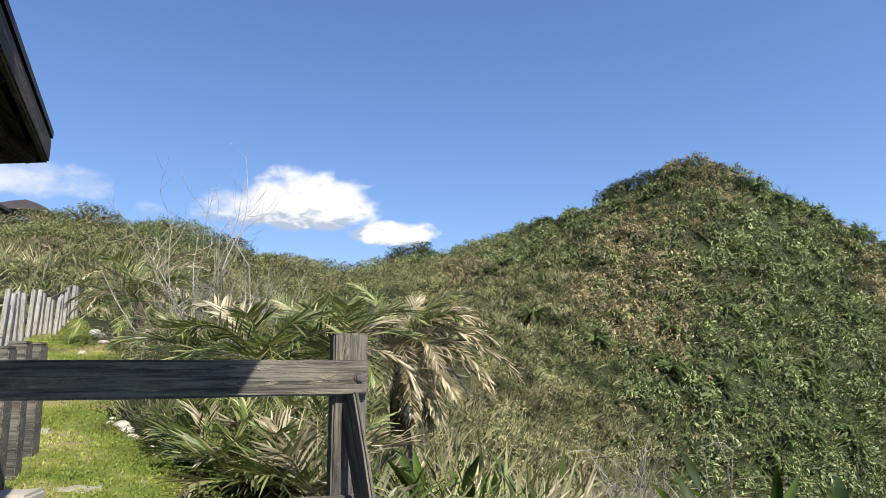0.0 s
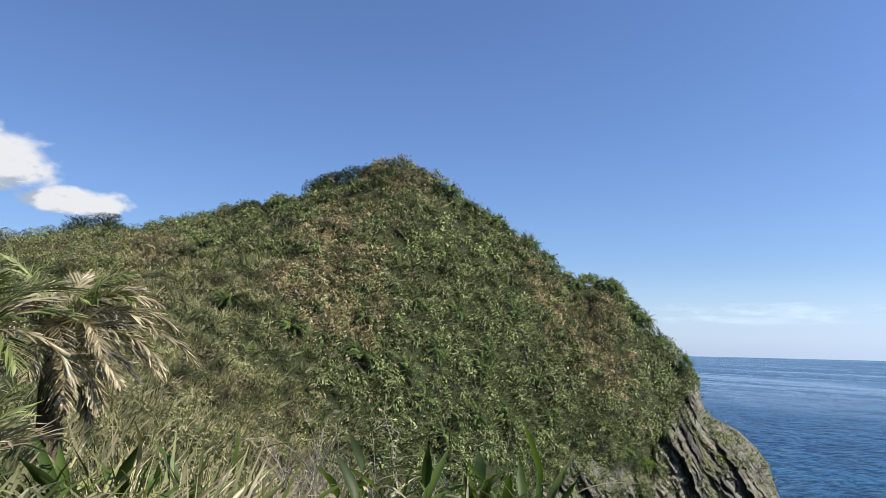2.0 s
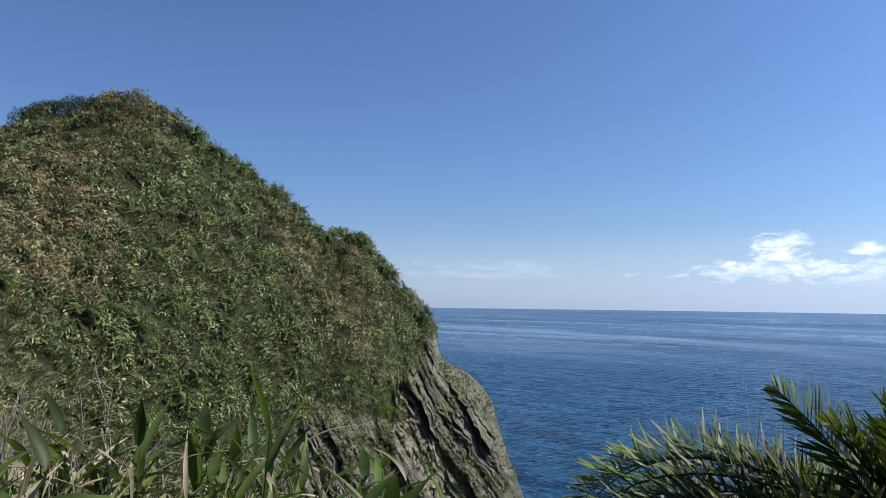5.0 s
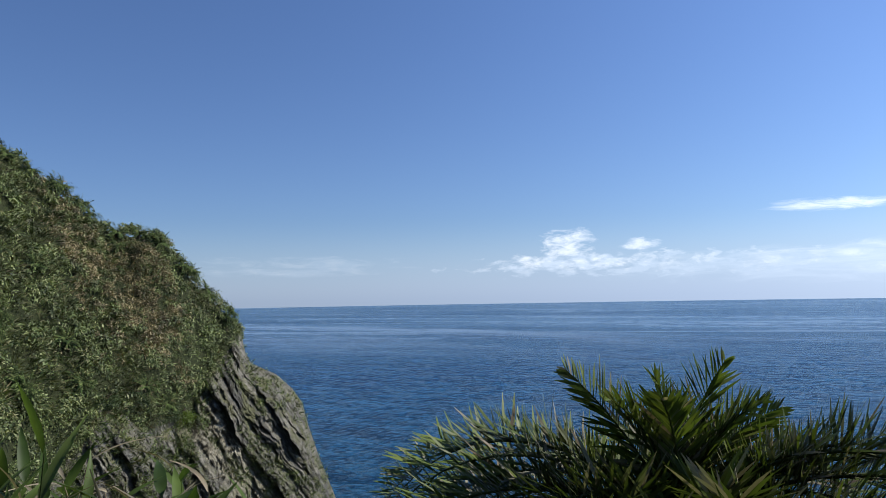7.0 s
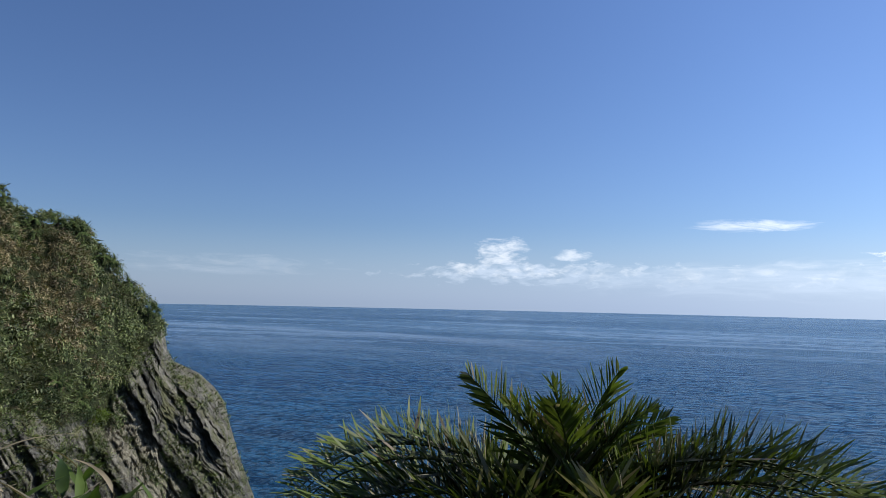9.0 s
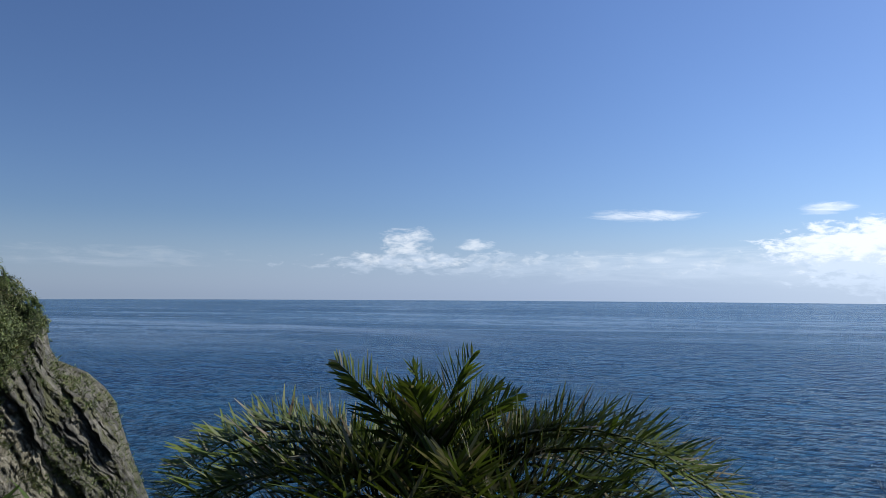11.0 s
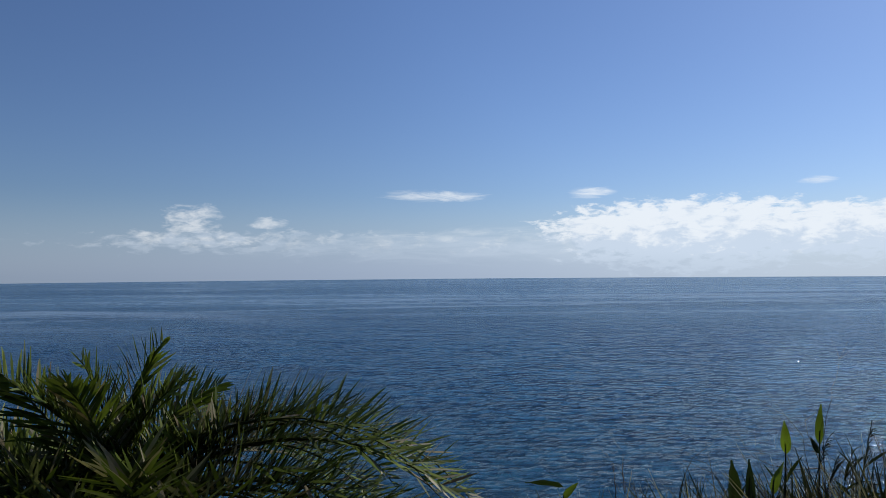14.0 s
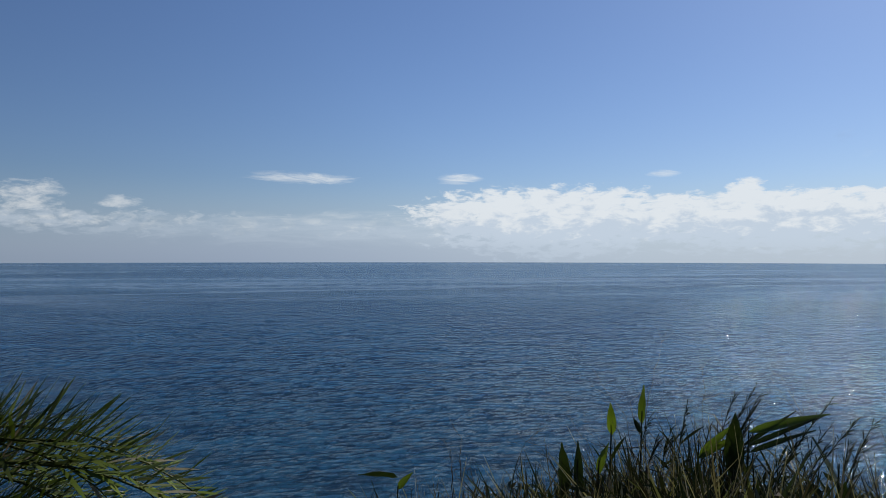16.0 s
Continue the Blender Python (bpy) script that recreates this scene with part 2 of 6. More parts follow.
lawn_leaf = foliage("lawn_leaf", [(0.13, 0.18, 0.022), (0.20, 0.25, 0.038), (0.28, 0.31, 0.065)], [(0.36, 0.31, 0.14), (0.24, 0.21, 0.09)], 0.50, 0.64, 0.7)
twig_bark = foliage("twig_bark", [(0.30, 0.27, 0.22), (0.44, 0.41, 0.34), (0.24, 0.20, 0.15)], through_light=0.0)


def make_wood(name, dark, light, rough=0.85):
    m, n = material(name)
    place = n.add("ShaderNodeTexCoord").outputs["Object"]
    grain = n.noise(n.scaled(place, (3.0, 60.0, 60.0)), 1.0, 7.0, 0.7, 0.4)
    stain = n.noise(n.scaled(place, (2.0, 5.0, 5.0)), 1.0, 6.0, 0.65)
    bleach = n.span(n.noise(n.scaled(place, (5.0, 26.0, 26.0)), 1.0, 6.0, 0.75, 0.5), 0.53, 0.70)
    colour = n.mix(n.span(grain, 0.35, 0.65), dark, light)
    colour = n.mix(n.math("MULTIPLY", bleach, 0.75), colour, (0.35, 0.33, 0.27))
    colour = n.mix(1.0, colour, n.ramp(stain, (0.32, (0.28, 0.27, 0.27)), (0.5, (0.60, 0.58, 0.52)), (0.68, (0.84, 0.77, 0.64))), "MULTIPLY")
    finish(n, colour, rough, n.bump(n.math("ADD", grain, bleach), 0.8, 0.008), 0.25)
    return m


fence_wood = make_wood("fence_wood", (0.040, 0.039, 0.037), (0.175, 0.170, 0.158))
brown_wood = make_wood("brown_wood", (0.045, 0.035, 0.028), (0.12, 0.10, 0.085))
pale_wood = make_wood("pale_wood", (0.15, 0.15, 0.155), (0.43, 0.44, 0.46))
roof_wood = make_wood("roof_wood", (0.04, 0.028, 0.022), (0.11, 0.08, 0.06), 0.7)


def make_plain(name, a, b, scale, rough=0.8, bump=0.4, distance=0.01, metallic=0.0):
    m, n = material(name)
    place = n.add("ShaderNodeTexCoord").outputs["Object"]
    grain = n.noise(place, scale, 6.0, 0.6)
    wide = n.noise(place, scale * 0.17, 3.0)
    colour = n.mix(1.0, n.mix(grain, a, b), n.ramp(wide, (0.3, 0.45), (0.7, 0.75)), "MULTIPLY")
    finish(n, colour, rough, n.bump(grain, bump, distance), 0.3, metallic)
    return m


shingle = make_plain("shingle", (0.022, 0.018, 0.018), (0.07, 0.058, 0.055), 20.0, 0.65)
white_stone = make_plain("white_stone", (0.30, 0.28, 0.23), (0.5, 0.47, 0.41), 14.0)
path_stone = make_plain("path_stone", (0.24, 0.22, 0.16), (0.42, 0.39, 0.31), 9.0)
steel = make_plain("steel", (0.10, 0.085, 0.07), (0.2, 0.18, 0.16), 60.0, 0.5, 0.2, 0.002, 0.8)
bark = make_plain("bark", (0.06, 0.045, 0.03), (0.16, 0.12, 0.08), 18.0, 0.9, 0.9, 0.03)
sea_rock = make_plain("sea_rock", (0.05, 0.045, 0.04), (0.14, 0.125, 0.105), 1.4, 0.9, 0.8, 0.3)


def rock_colour(n, place, pale_bed=0.0):
    """Slanting grey, brown and pale beds, gritty, with moss; returns the colour and a height for its relief."""
    across = n.add("ShaderNodeVectorMath")
    across.operation = "DOT_PRODUCT"
    n.put(across.inputs[0], place)
    across.inputs[1].default_value = (0.654, -0.589, 0.56)
    level = n.add("ShaderNodeSeparateXYZ")
    n.put(level.inputs[0], place)
    strip = n.add("ShaderNodeCombineXYZ")
    n.put(strip.inputs[0], across.outputs["Value"]), n.put(strip.inputs[1], n.math("MULTIPLY", level.outputs[2], 0.10))
    bands = n.noise(strip.outputs[0], 0.75, 6.0, 0.62, 0.3)
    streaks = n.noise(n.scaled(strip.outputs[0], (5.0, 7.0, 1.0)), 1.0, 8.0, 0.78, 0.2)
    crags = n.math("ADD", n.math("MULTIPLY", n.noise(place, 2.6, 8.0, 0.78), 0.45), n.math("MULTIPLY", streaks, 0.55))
    grit = n.noise(place, 6.0, 6.0, 0.7)
    rock = n.ramp(bands, (0.30, (0.048, 0.047, 0.043)), (0.44, (0.108, 0.104, 0.090)), (0.52, (0.175, 0.165, 0.135)), (0.60, (0.085, 0.082, 0.073)), (0.72, (0.215, 0.20, 0.16)))
    wavy = n.math("ADD", across.outputs["Value"], n.math("MULTIPLY", n.math("SUBTRACT", n.noise(place, 0.5, 4.0), 0.5), 2.2))
    bed = n.math("MULTIPLY", n.math("MULTIPLY", n.span(wavy, -7.0, -6.2), n.span(wavy, -3.4, -4.4)), pale_bed)
    rock = n.mix(n.math("MULTIPLY", bed, 0.75), rock, (0.25, 0.23, 0.17))
    # crevice shade and lit ridges painted in, following the height of the relief
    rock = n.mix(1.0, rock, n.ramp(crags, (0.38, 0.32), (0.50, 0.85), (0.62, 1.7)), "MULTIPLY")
    moss = n.span(n.noise(place, 0.45, 6.0, 0.75), 0.49, 0.58)
    rock = n.mix(n.math("MULTIPLY", n.math("MULTIPLY", moss, 0.75), n.math("SUBTRACT", 1.0, n.math("MULTIPLY", bed, 0.7))), rock, n.ramp(grit, (0.36, (0.034, 0.040, 0.017)), (0.62, (0.15, 0.148, 0.066))))
    return rock, n.math("ADD", crags, n.math("MULTIPLY", grit, 0.4))


def make_ground():
    """Soil and litter under the plants, near black to stand for the shade between them, and banded rock where it is
    steep.
    """
    m, n = material("hillside")
    place = n.add("ShaderNodeTexCoord").outputs["Object"]
    normal = n.add("ShaderNodeSeparateXYZ")
    n.put(normal.inputs[0], n.add("ShaderNodeNewGeometry").outputs["True Normal"])
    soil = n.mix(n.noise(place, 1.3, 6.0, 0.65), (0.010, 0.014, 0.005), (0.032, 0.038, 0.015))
    rock, height = rock_colour(n, place)
    steep = n.span(normal.outputs[2], 0.26, 0.16)
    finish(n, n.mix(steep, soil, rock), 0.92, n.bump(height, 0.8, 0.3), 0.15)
    return m


def make_cliff():
    m, n = material("cliff_rock")
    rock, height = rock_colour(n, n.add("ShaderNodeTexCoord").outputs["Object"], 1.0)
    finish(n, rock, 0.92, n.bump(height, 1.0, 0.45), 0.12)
    return m


hillside = make_ground()
cliff_rock = make_cliff()


def make_sea():
    m, n = material("sea_water")
    place = n.add("ShaderNodeTexCoord").outputs["Object"]
    far = n.add("ShaderNodeVectorMath")
    far.operation = "LENGTH"
    n.put(far.inputs[0], place)
    far = far.outputs["Value"]
    swell = n.noise(n.scaled(place, (0.11, 0.035, 0.03), (0, 0, -0.15)), 1.0, 3.0, 0.55, 0.3)
    chop = n.noise(n.scaled(place, (0.55, 0.26, 0.2), (0, 0, -0.2)), 1.0, 6.0, 0.66, 0.5)
    # the sheen of smooth slicks is coloured in as long pale strips, with ruffled dark strips between
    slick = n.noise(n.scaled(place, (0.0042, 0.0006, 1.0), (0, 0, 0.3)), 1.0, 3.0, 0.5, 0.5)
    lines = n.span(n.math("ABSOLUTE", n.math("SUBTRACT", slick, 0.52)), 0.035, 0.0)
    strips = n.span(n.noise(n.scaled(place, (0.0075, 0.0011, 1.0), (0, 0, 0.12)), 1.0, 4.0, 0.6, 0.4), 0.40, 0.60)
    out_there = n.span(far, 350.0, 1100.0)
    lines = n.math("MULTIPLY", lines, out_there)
    # two long slicks that bend in towards the shore, their sheen coloured in too
    axes = n.add("ShaderNodeSeparateXYZ")
    n.put(axes.inputs[0], place)
    bearing = n.math("MULTIPLY", n.math("ARCTAN2", axes.outputs[0], axes.outputs[1]), 180 / math.pi)
    ragged = n.noise(n.scaled(place, (0.004, 0.004, 1.0)), 1.0, 5.0, 0.65)
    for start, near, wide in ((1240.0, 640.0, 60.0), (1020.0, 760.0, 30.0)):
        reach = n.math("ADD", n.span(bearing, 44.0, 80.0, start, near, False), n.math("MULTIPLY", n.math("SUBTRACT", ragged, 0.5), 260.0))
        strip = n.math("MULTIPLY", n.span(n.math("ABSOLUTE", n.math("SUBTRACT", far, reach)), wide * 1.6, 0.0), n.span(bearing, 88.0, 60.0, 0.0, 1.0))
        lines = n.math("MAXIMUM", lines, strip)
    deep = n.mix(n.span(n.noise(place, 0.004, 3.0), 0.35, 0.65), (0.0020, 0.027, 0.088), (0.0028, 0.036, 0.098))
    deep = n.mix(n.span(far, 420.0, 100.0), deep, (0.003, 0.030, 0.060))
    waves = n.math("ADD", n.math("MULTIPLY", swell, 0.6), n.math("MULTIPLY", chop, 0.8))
    # troughs darkened and crests lightened in the colour, as light on waves would
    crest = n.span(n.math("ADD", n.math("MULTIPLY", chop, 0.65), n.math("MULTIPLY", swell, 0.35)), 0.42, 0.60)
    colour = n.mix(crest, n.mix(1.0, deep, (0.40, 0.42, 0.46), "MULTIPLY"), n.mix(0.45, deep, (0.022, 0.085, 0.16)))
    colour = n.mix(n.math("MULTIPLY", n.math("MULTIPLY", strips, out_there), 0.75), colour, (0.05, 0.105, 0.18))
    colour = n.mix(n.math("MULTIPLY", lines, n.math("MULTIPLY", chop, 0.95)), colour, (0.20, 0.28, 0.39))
    rough = n.span(far, 100.0, 1800.0, 0.05, 0.12)
    relief = n.bump(waves, 0.9, 0.95)
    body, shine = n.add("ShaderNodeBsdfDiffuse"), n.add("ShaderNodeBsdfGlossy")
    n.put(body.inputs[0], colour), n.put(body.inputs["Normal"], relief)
    shine.inputs[0].default_value = (0.8, 0.92, 1.0, 1.0)
    n.put(shine.inputs["Roughness"], rough), n.put(shine.inputs["Normal"], relief)
    tilt = n.add("ShaderNodeLayerWeight")
    n.put(tilt.inputs["Normal"], n.bump(waves, 0.8, 0.7))
    amount = n.math("ADD", 0.03, n.math("MULTIPLY", n.math("POWER", tilt.outputs["Facing"], 4.5), 0.44))
    both = n.add("ShaderNodeMixShader")
    n.put(both.inputs[0], amount), n.put(both.inputs[1], body.outputs[0]), n.put(both.inputs[2], shine.outputs[0])
    n.put(n.add("ShaderNodeOutputMaterial").inputs[0], both.outputs[0])
    return m


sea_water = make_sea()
foam_white = make_plain("foam_white", (0.5, 0.55, 0.56), (0.85, 0.88, 0.88), 2.0, 0.8)


# ---- shaping helpers ----
def lattice(ix, iy, seed):
    v = np.sin(ix * 127.1 + iy * 311.7 + seed * 74.7) * 43758.5453
    return v - np.floor(v)


def value_noise(x, y, seed=0.0):
    ix, iy = np.floor(x), np.floor(y)
    fx, fy = x - ix, y - iy
    fx, fy = fx * fx * (3 - 2 * fx), fy * fy * (3 - 2 * fy)
    a, b = lattice(ix, iy, seed), lattice(ix + 1, iy, seed)
    c, d = lattice(ix, iy + 1, seed), lattice(ix + 1, iy + 1, seed)
    return (a + (b - a) * fx) * (1 - fy) + (c + (d - c) * fx) * fy


def fbm(x, y, octaves=4, seed=0.0):
    x, y = np.asarray(x, float), np.asarray(y, float)
    total, size, norm = 0.0, 1.0, 0.0
    for i in range(octaves):
        total = total + size * value_noise(x * 2 ** i + 17.3 * i, y * 2 ** i - 9.1 * i, seed + i)
        norm, size = norm + size, size * 0.5
    return total / norm * 2 - 1


def mesh_of(name, verts, faces, mat=None, smooth=False):
    me = bpy.data.meshes.new(name)
    verts, faces = np.asarray(verts, np.float32), np.asarray(faces, np.int32)
    k = faces.shape[1]
    me.vertices.add(len(verts))
    me.vertices.foreach_set("co", verts.ravel())
    me.loops.add(faces.size)
    me.loops.foreach_set("vertex_index", faces.ravel())
    me.polygons.add(len(faces))
    me.polygons.foreach_set("loop_start", np.arange(0, faces.size, k, dtype=np.int32))
    if smooth:
        me.polygons.foreach_set("use_smooth", np.ones(len(faces), bool))
    me.update(calc_edges=True)
    me.validate()
    if mat:
        me.materials.append(mat)
    return me


def part(name, bm, mat, parent=None, label="", smooth=False):
    """Links a bmesh, or a mesh, as one object under its thing."""
    if isinstance(bm, bmesh.types.BMesh):
        me = bpy.data.meshes.new(name)
        bm.to_mesh(me)
        bm.free()
        me.materials.append(mat)
        if smooth:
            me.polygons.foreach_set("use_smooth", [True] * len(me.polygons))
    else:
        me = bm
    ob = new(name, me)
    if parent:
        ob.parent = parent
    if label:
        tagged(ob, label)
    return ob


def empty(name, place, turn=0.0, **tags):
    ob = new(name)
    ob.empty_display_size = 0.1
    ob.matrix_world = pose(*place, 0, 0, turn)
    return tagged(ob, **tags)


def box(bm, size, m, bevel=0.006, rough=0.0, cuts=0):
    """A bevelled box, worn a little, in a bmesh of its own."""
    bmesh.ops.create_cube(bm, size=1.0)
    bmesh.ops.scale(bm, vec=size, verts=bm.verts[:])
    if cuts:
        longest = max(size) * 0.9
        bmesh.ops.subdivide_edges(bm, edges=[e for e in bm.edges if e.calc_length() > longest], cuts=cuts)
    if bevel:
        sharp = [e for e in bm.edges if len(e.link_faces) == 2 and e.calc_face_angle() > 0.5]
        bmesh.ops.bevel(bm, geom=sharp, offset=bevel, segments=2, affect="EDGES")
    if rough:
        for v in bm.verts:
            v.co += Vector((noise.noise(v.co * 9 + Vector((3, 7, 1))), noise.noise(v.co * 9), noise.noise(v.co * 9 + Vector((9, 2, 5))))) * rough
    bmesh.ops.transform(bm, matrix=m, verts=bm.verts[:])


def tube(points, radii, sides=6):
    """Vertices and quads of a bent, tapering limb."""
    pts = np.asarray(points, float)
    verts, faces = [], []
    for i, p in enumerate(pts):
        d = pts[min(i + 1, len(pts) - 1)] - pts[max(i - 1, 0)]
        d = d / (np.linalg.norm(d) + 1e-9)
        side = np.cross(d, (0.31, 0.2, 0.93) if abs(d[2]) < 0.9 else (1, 0, 0))
        side /= np.linalg.norm(side) + 1e-9
        up = np.cross(side, d)
        for k in range(sides):
            a = 2 * math.pi * k / sides
            verts.append(p + radii[i] * (math.cos(a) * side + math.sin(a) * up))
    for i in range(len(pts) - 1):
        for k in range(sides):
            j = (k + 1) % sides
            faces.append((i * sides + k, i * sides + j, (i + 1) * sides + j, (i + 1) * sides + k))
    return verts, faces


def joined_shapes(shapes):
    verts, faces, base = [], [], 0
    for v, f in shapes:
        verts.append(np.asarray(v, float))
        faces.append(np.asarray(f, int) + base)
        base += len(v)
    return np.concatenate(verts), np.concatenate(faces)


def scattered(templates, places, sizes, rng, lean=0.25, normals=None, tall=None):
    """Copies of small leaf clusters, spread over places, as one set of vertices and quads."""
    places, sizes = np.asarray(places, float), np.asarray(sizes, float)
    pick = rng.integers(0, len(templates), len(places))
    out_v, out_f, base = [], [], 0
    for k, (tv, tf) in enumerate(templates):
        at = np.nonzero(pick == k)[0]
        if not len(at):
            continue
        a = rng.uniform(0, 2 * math.pi, len(at))
        c, s = np.cos(a), np.sin(a)
        x = tv[None, :, 0] * c[:, None] - tv[None, :, 1] * s[:, None]
        y = tv[None, :, 0] * s[:, None] + tv[None, :, 1] * c[:, None]
        z = np.repeat(tv[None, :, 2], len(at), 0)
        if tall is not None:
            z = z * tall[at][:, None]
        tip = rng.normal(0, lean, (len(at), 2)) if normals is None else normals[at, :2] * 0.6 + rng.normal(0, lean, (len(at), 2))
        x, y, z = x + z * tip[:, :1], y + z * tip[:, 1:], z - (x * tip[:, :1] + y * tip[:, 1:]) * 0.8
        v = np.stack([x, y, z], -1) * sizes[at][:, None, None] + places[at][:, None, :]
        f = tf[None] + (np.arange(len(at)) * len(tv))[:, None, None] + base
        out_v.append(v.reshape(-1, 3)), out_f.append(f.reshape(-1, tf.shape[1]))
        base += len(at) * len(tv)
    return np.concatenate(out_v), np.concatenate(out_f)


def leaf(root, way, up, long, wide, droop=0.0, segments=1):
    """One pointed leaf blade as quads; it bends down by droop over its length."""
    root, way, up = np.asarray(root, float), np.asarray(way, float), np.asarray(up, float)
    way = way / (np.linalg.norm(way) + 1e-9)
    side = np.cross(way, up)
    side /= np.linalg.norm(side) + 1e-9
    if segments == 1:
        mid = root + way * long * 0.45 + np.array((0, 0, -droop * long * 0.2))
        tip = root + way * long + np.array((0, 0, -droop * long))
        return [root, mid + side * wide * 0.5, tip, mid - side * wide * 0.5], [(0, 1, 2, 3)]
    verts, faces = [], []
    for i in range(segments + 1):
        u = i / segments
        c = root + way * long * u + np.array((0, 0, -droop * long * u * u))
        half = wide * 0.5 * max(0.04, math.sin(math.pi * min(1.0, u * 0.86 + 0.11)) ** 0.8)
        verts += [c - side * half, c + side * half]
    for i in range(segments):
        faces.append((2 * i, 2 * i + 1, 2 * i + 3, 2 * i + 2))
    return verts, faces


def bush_template(rng, leaves=34, long=0.19, wide=0.085, round_=0.45, shingled=0.0):
    """A clump of small leaves in a rough dome about one metre across; shingled ones overlap outwards like the leaves of clipped scrub."""
    shapes = []
    for _ in range(leaves):
        d = rng.normal(0, 1, 3)
        d[2] = abs(d[2]) * 0.9 + 0.1
        d /= np.linalg.norm(d)
        r = round_ * rng.uniform(0.55, 1.05)
        if shingled:
            tangent = rng.normal(0, 1, 3) + np.array((d[0], d[1], -0.5)) * 0.9
            tangent -= d * tangent.dot(d)
            tangent /= np.linalg.norm(tangent) + 1e-9
            way, up = d * rng.uniform(0.2, 0.8) + tangent * shingled, d + rng.normal(0, 0.25, 3)
        else:
            way, up = d * 0.6 + rng.normal(0, 0.55, 3), rng.normal(0, 1, 3)
        shapes.append(leaf(d * r, way, up, long * rng.uniform(0.7, 1.4), wide * rng.uniform(0.7, 1.3), rng.uniform(0, 0.5)))
    return joined_shapes(shapes)


def grass_template(rng, blades=18, long=0.9, wide=0.05, spread=0.22, bend=0.5, segments=2, open_=(0.1, 0.7)):
    shapes = []
    for _ in range(blades):
        a = rng.uniform(0, 2 * math.pi)
        out = rng.uniform(*open_)
        way = np.array((math.cos(a) * out, math.sin(a) * out, 1.0))
        shapes.append(leaf(np.array((math.cos(a), math.sin(a), 0)) * rng.uniform(0, spread), way, (math.sin(a), -math.cos(a), 0.3),
                           long * rng.uniform(0.5, 1.1), wide, rng.uniform(0.1, bend), segments))
    return joined_shapes(shapes)


def rosette_template(rng, fronds=16, long=1.0, leaflets=6):
    """A small date palm seen from afar: arching fronds of a few leaflets each."""
    shapes = []
    for k in range(fronds):
        a = 2 * math.pi * k / fronds * 1.618 * 3 + rng.uniform(-0.2, 0.2)
        rise = rng.uniform(-0.1, 1.35)
        d = np.array((math.cos(a), math.sin(a), 0.0))
        size = long * rng.uniform(0.75, 1.1)
        for i in range(leaflets):
            u = (i + 0.6) / leaflets
            c = d * size * u * math.cos(rise * 0.6) + np.array((0, 0, size * (u * math.sin(rise) - 0.42 * u * u)))
            for s in (-1, 1):
                way = d * 1.3 + np.cross(d, (0, 0, 1)) * s * 0.5 + np.array((0, 0, -0.2))
                shapes.append(leaf(c, way, (0, 0, 1), size * 0.26 * (1.15 - 0.5 * u), size * 0.06, 0.25))
    return joined_shapes(shapes)

# ---- the land ----
# bearing; then distance and height of: near ground, rim, foot, break of slope, crest
LAND = [
    (-80, 4, -1.2, 12, -0.2, 18, 0.6, 28, 2.5, 45, 6.0),
    (-34, 4, -1.2, 12, 0.0, 18, 0.95, 28, 3.0, 44, 6.9),
    (-25, 4, -1.2, 12, -0.1, 18, 0.8, 28, 2.4, 50, 8.0),
    (-15, 4, -1.3, 9, -1.0, 16, -0.7, 28, 1.2, 58, 7.35),
    (-8.5, 4, -1.4, 9, -1.5, 18, -1.9, 30, 0.4, 66, 7.2),
    (0, 4, -1.5, 9, -2.0, 20, -4.0, 34, -0.2, 66, 9.75),
    (6, 3.5, -1.5, 8.5, -2.4, 24, -6.0, 38, 1.0, 62, 11.1),
    (12.6, 3, -1.6, 8.5, -2.9, 28, -8.2, 40, 0.8, 58, 12.4),
    (14.6, 3, -1.6, 8.5, -2.9, 28.5, -8.8, 40, 0.8, 58, 14.0),
    (18.8, 3, -1.6, 8.5, -3.1, 31, -11.0, 42, 0.3, 57, 15.1),
    (22.6, 3, -1.6, 9, -3.4, 33, -13.0, 43, -1.0, 57, 15.9),
    (23.9, 3, -1.6, 9, -3.4, 34, -14.0, 44, -1.8, 57.5, 15.5),
    (25.4, 3, -1.6, 9, -3.5, 35, -15.0, 45, -2.7, 58, 14.6),
    (27.8, 3, -1.6, 9, -3.6, 37, -17.0, 46, -4.0, 59, 13.2),
]
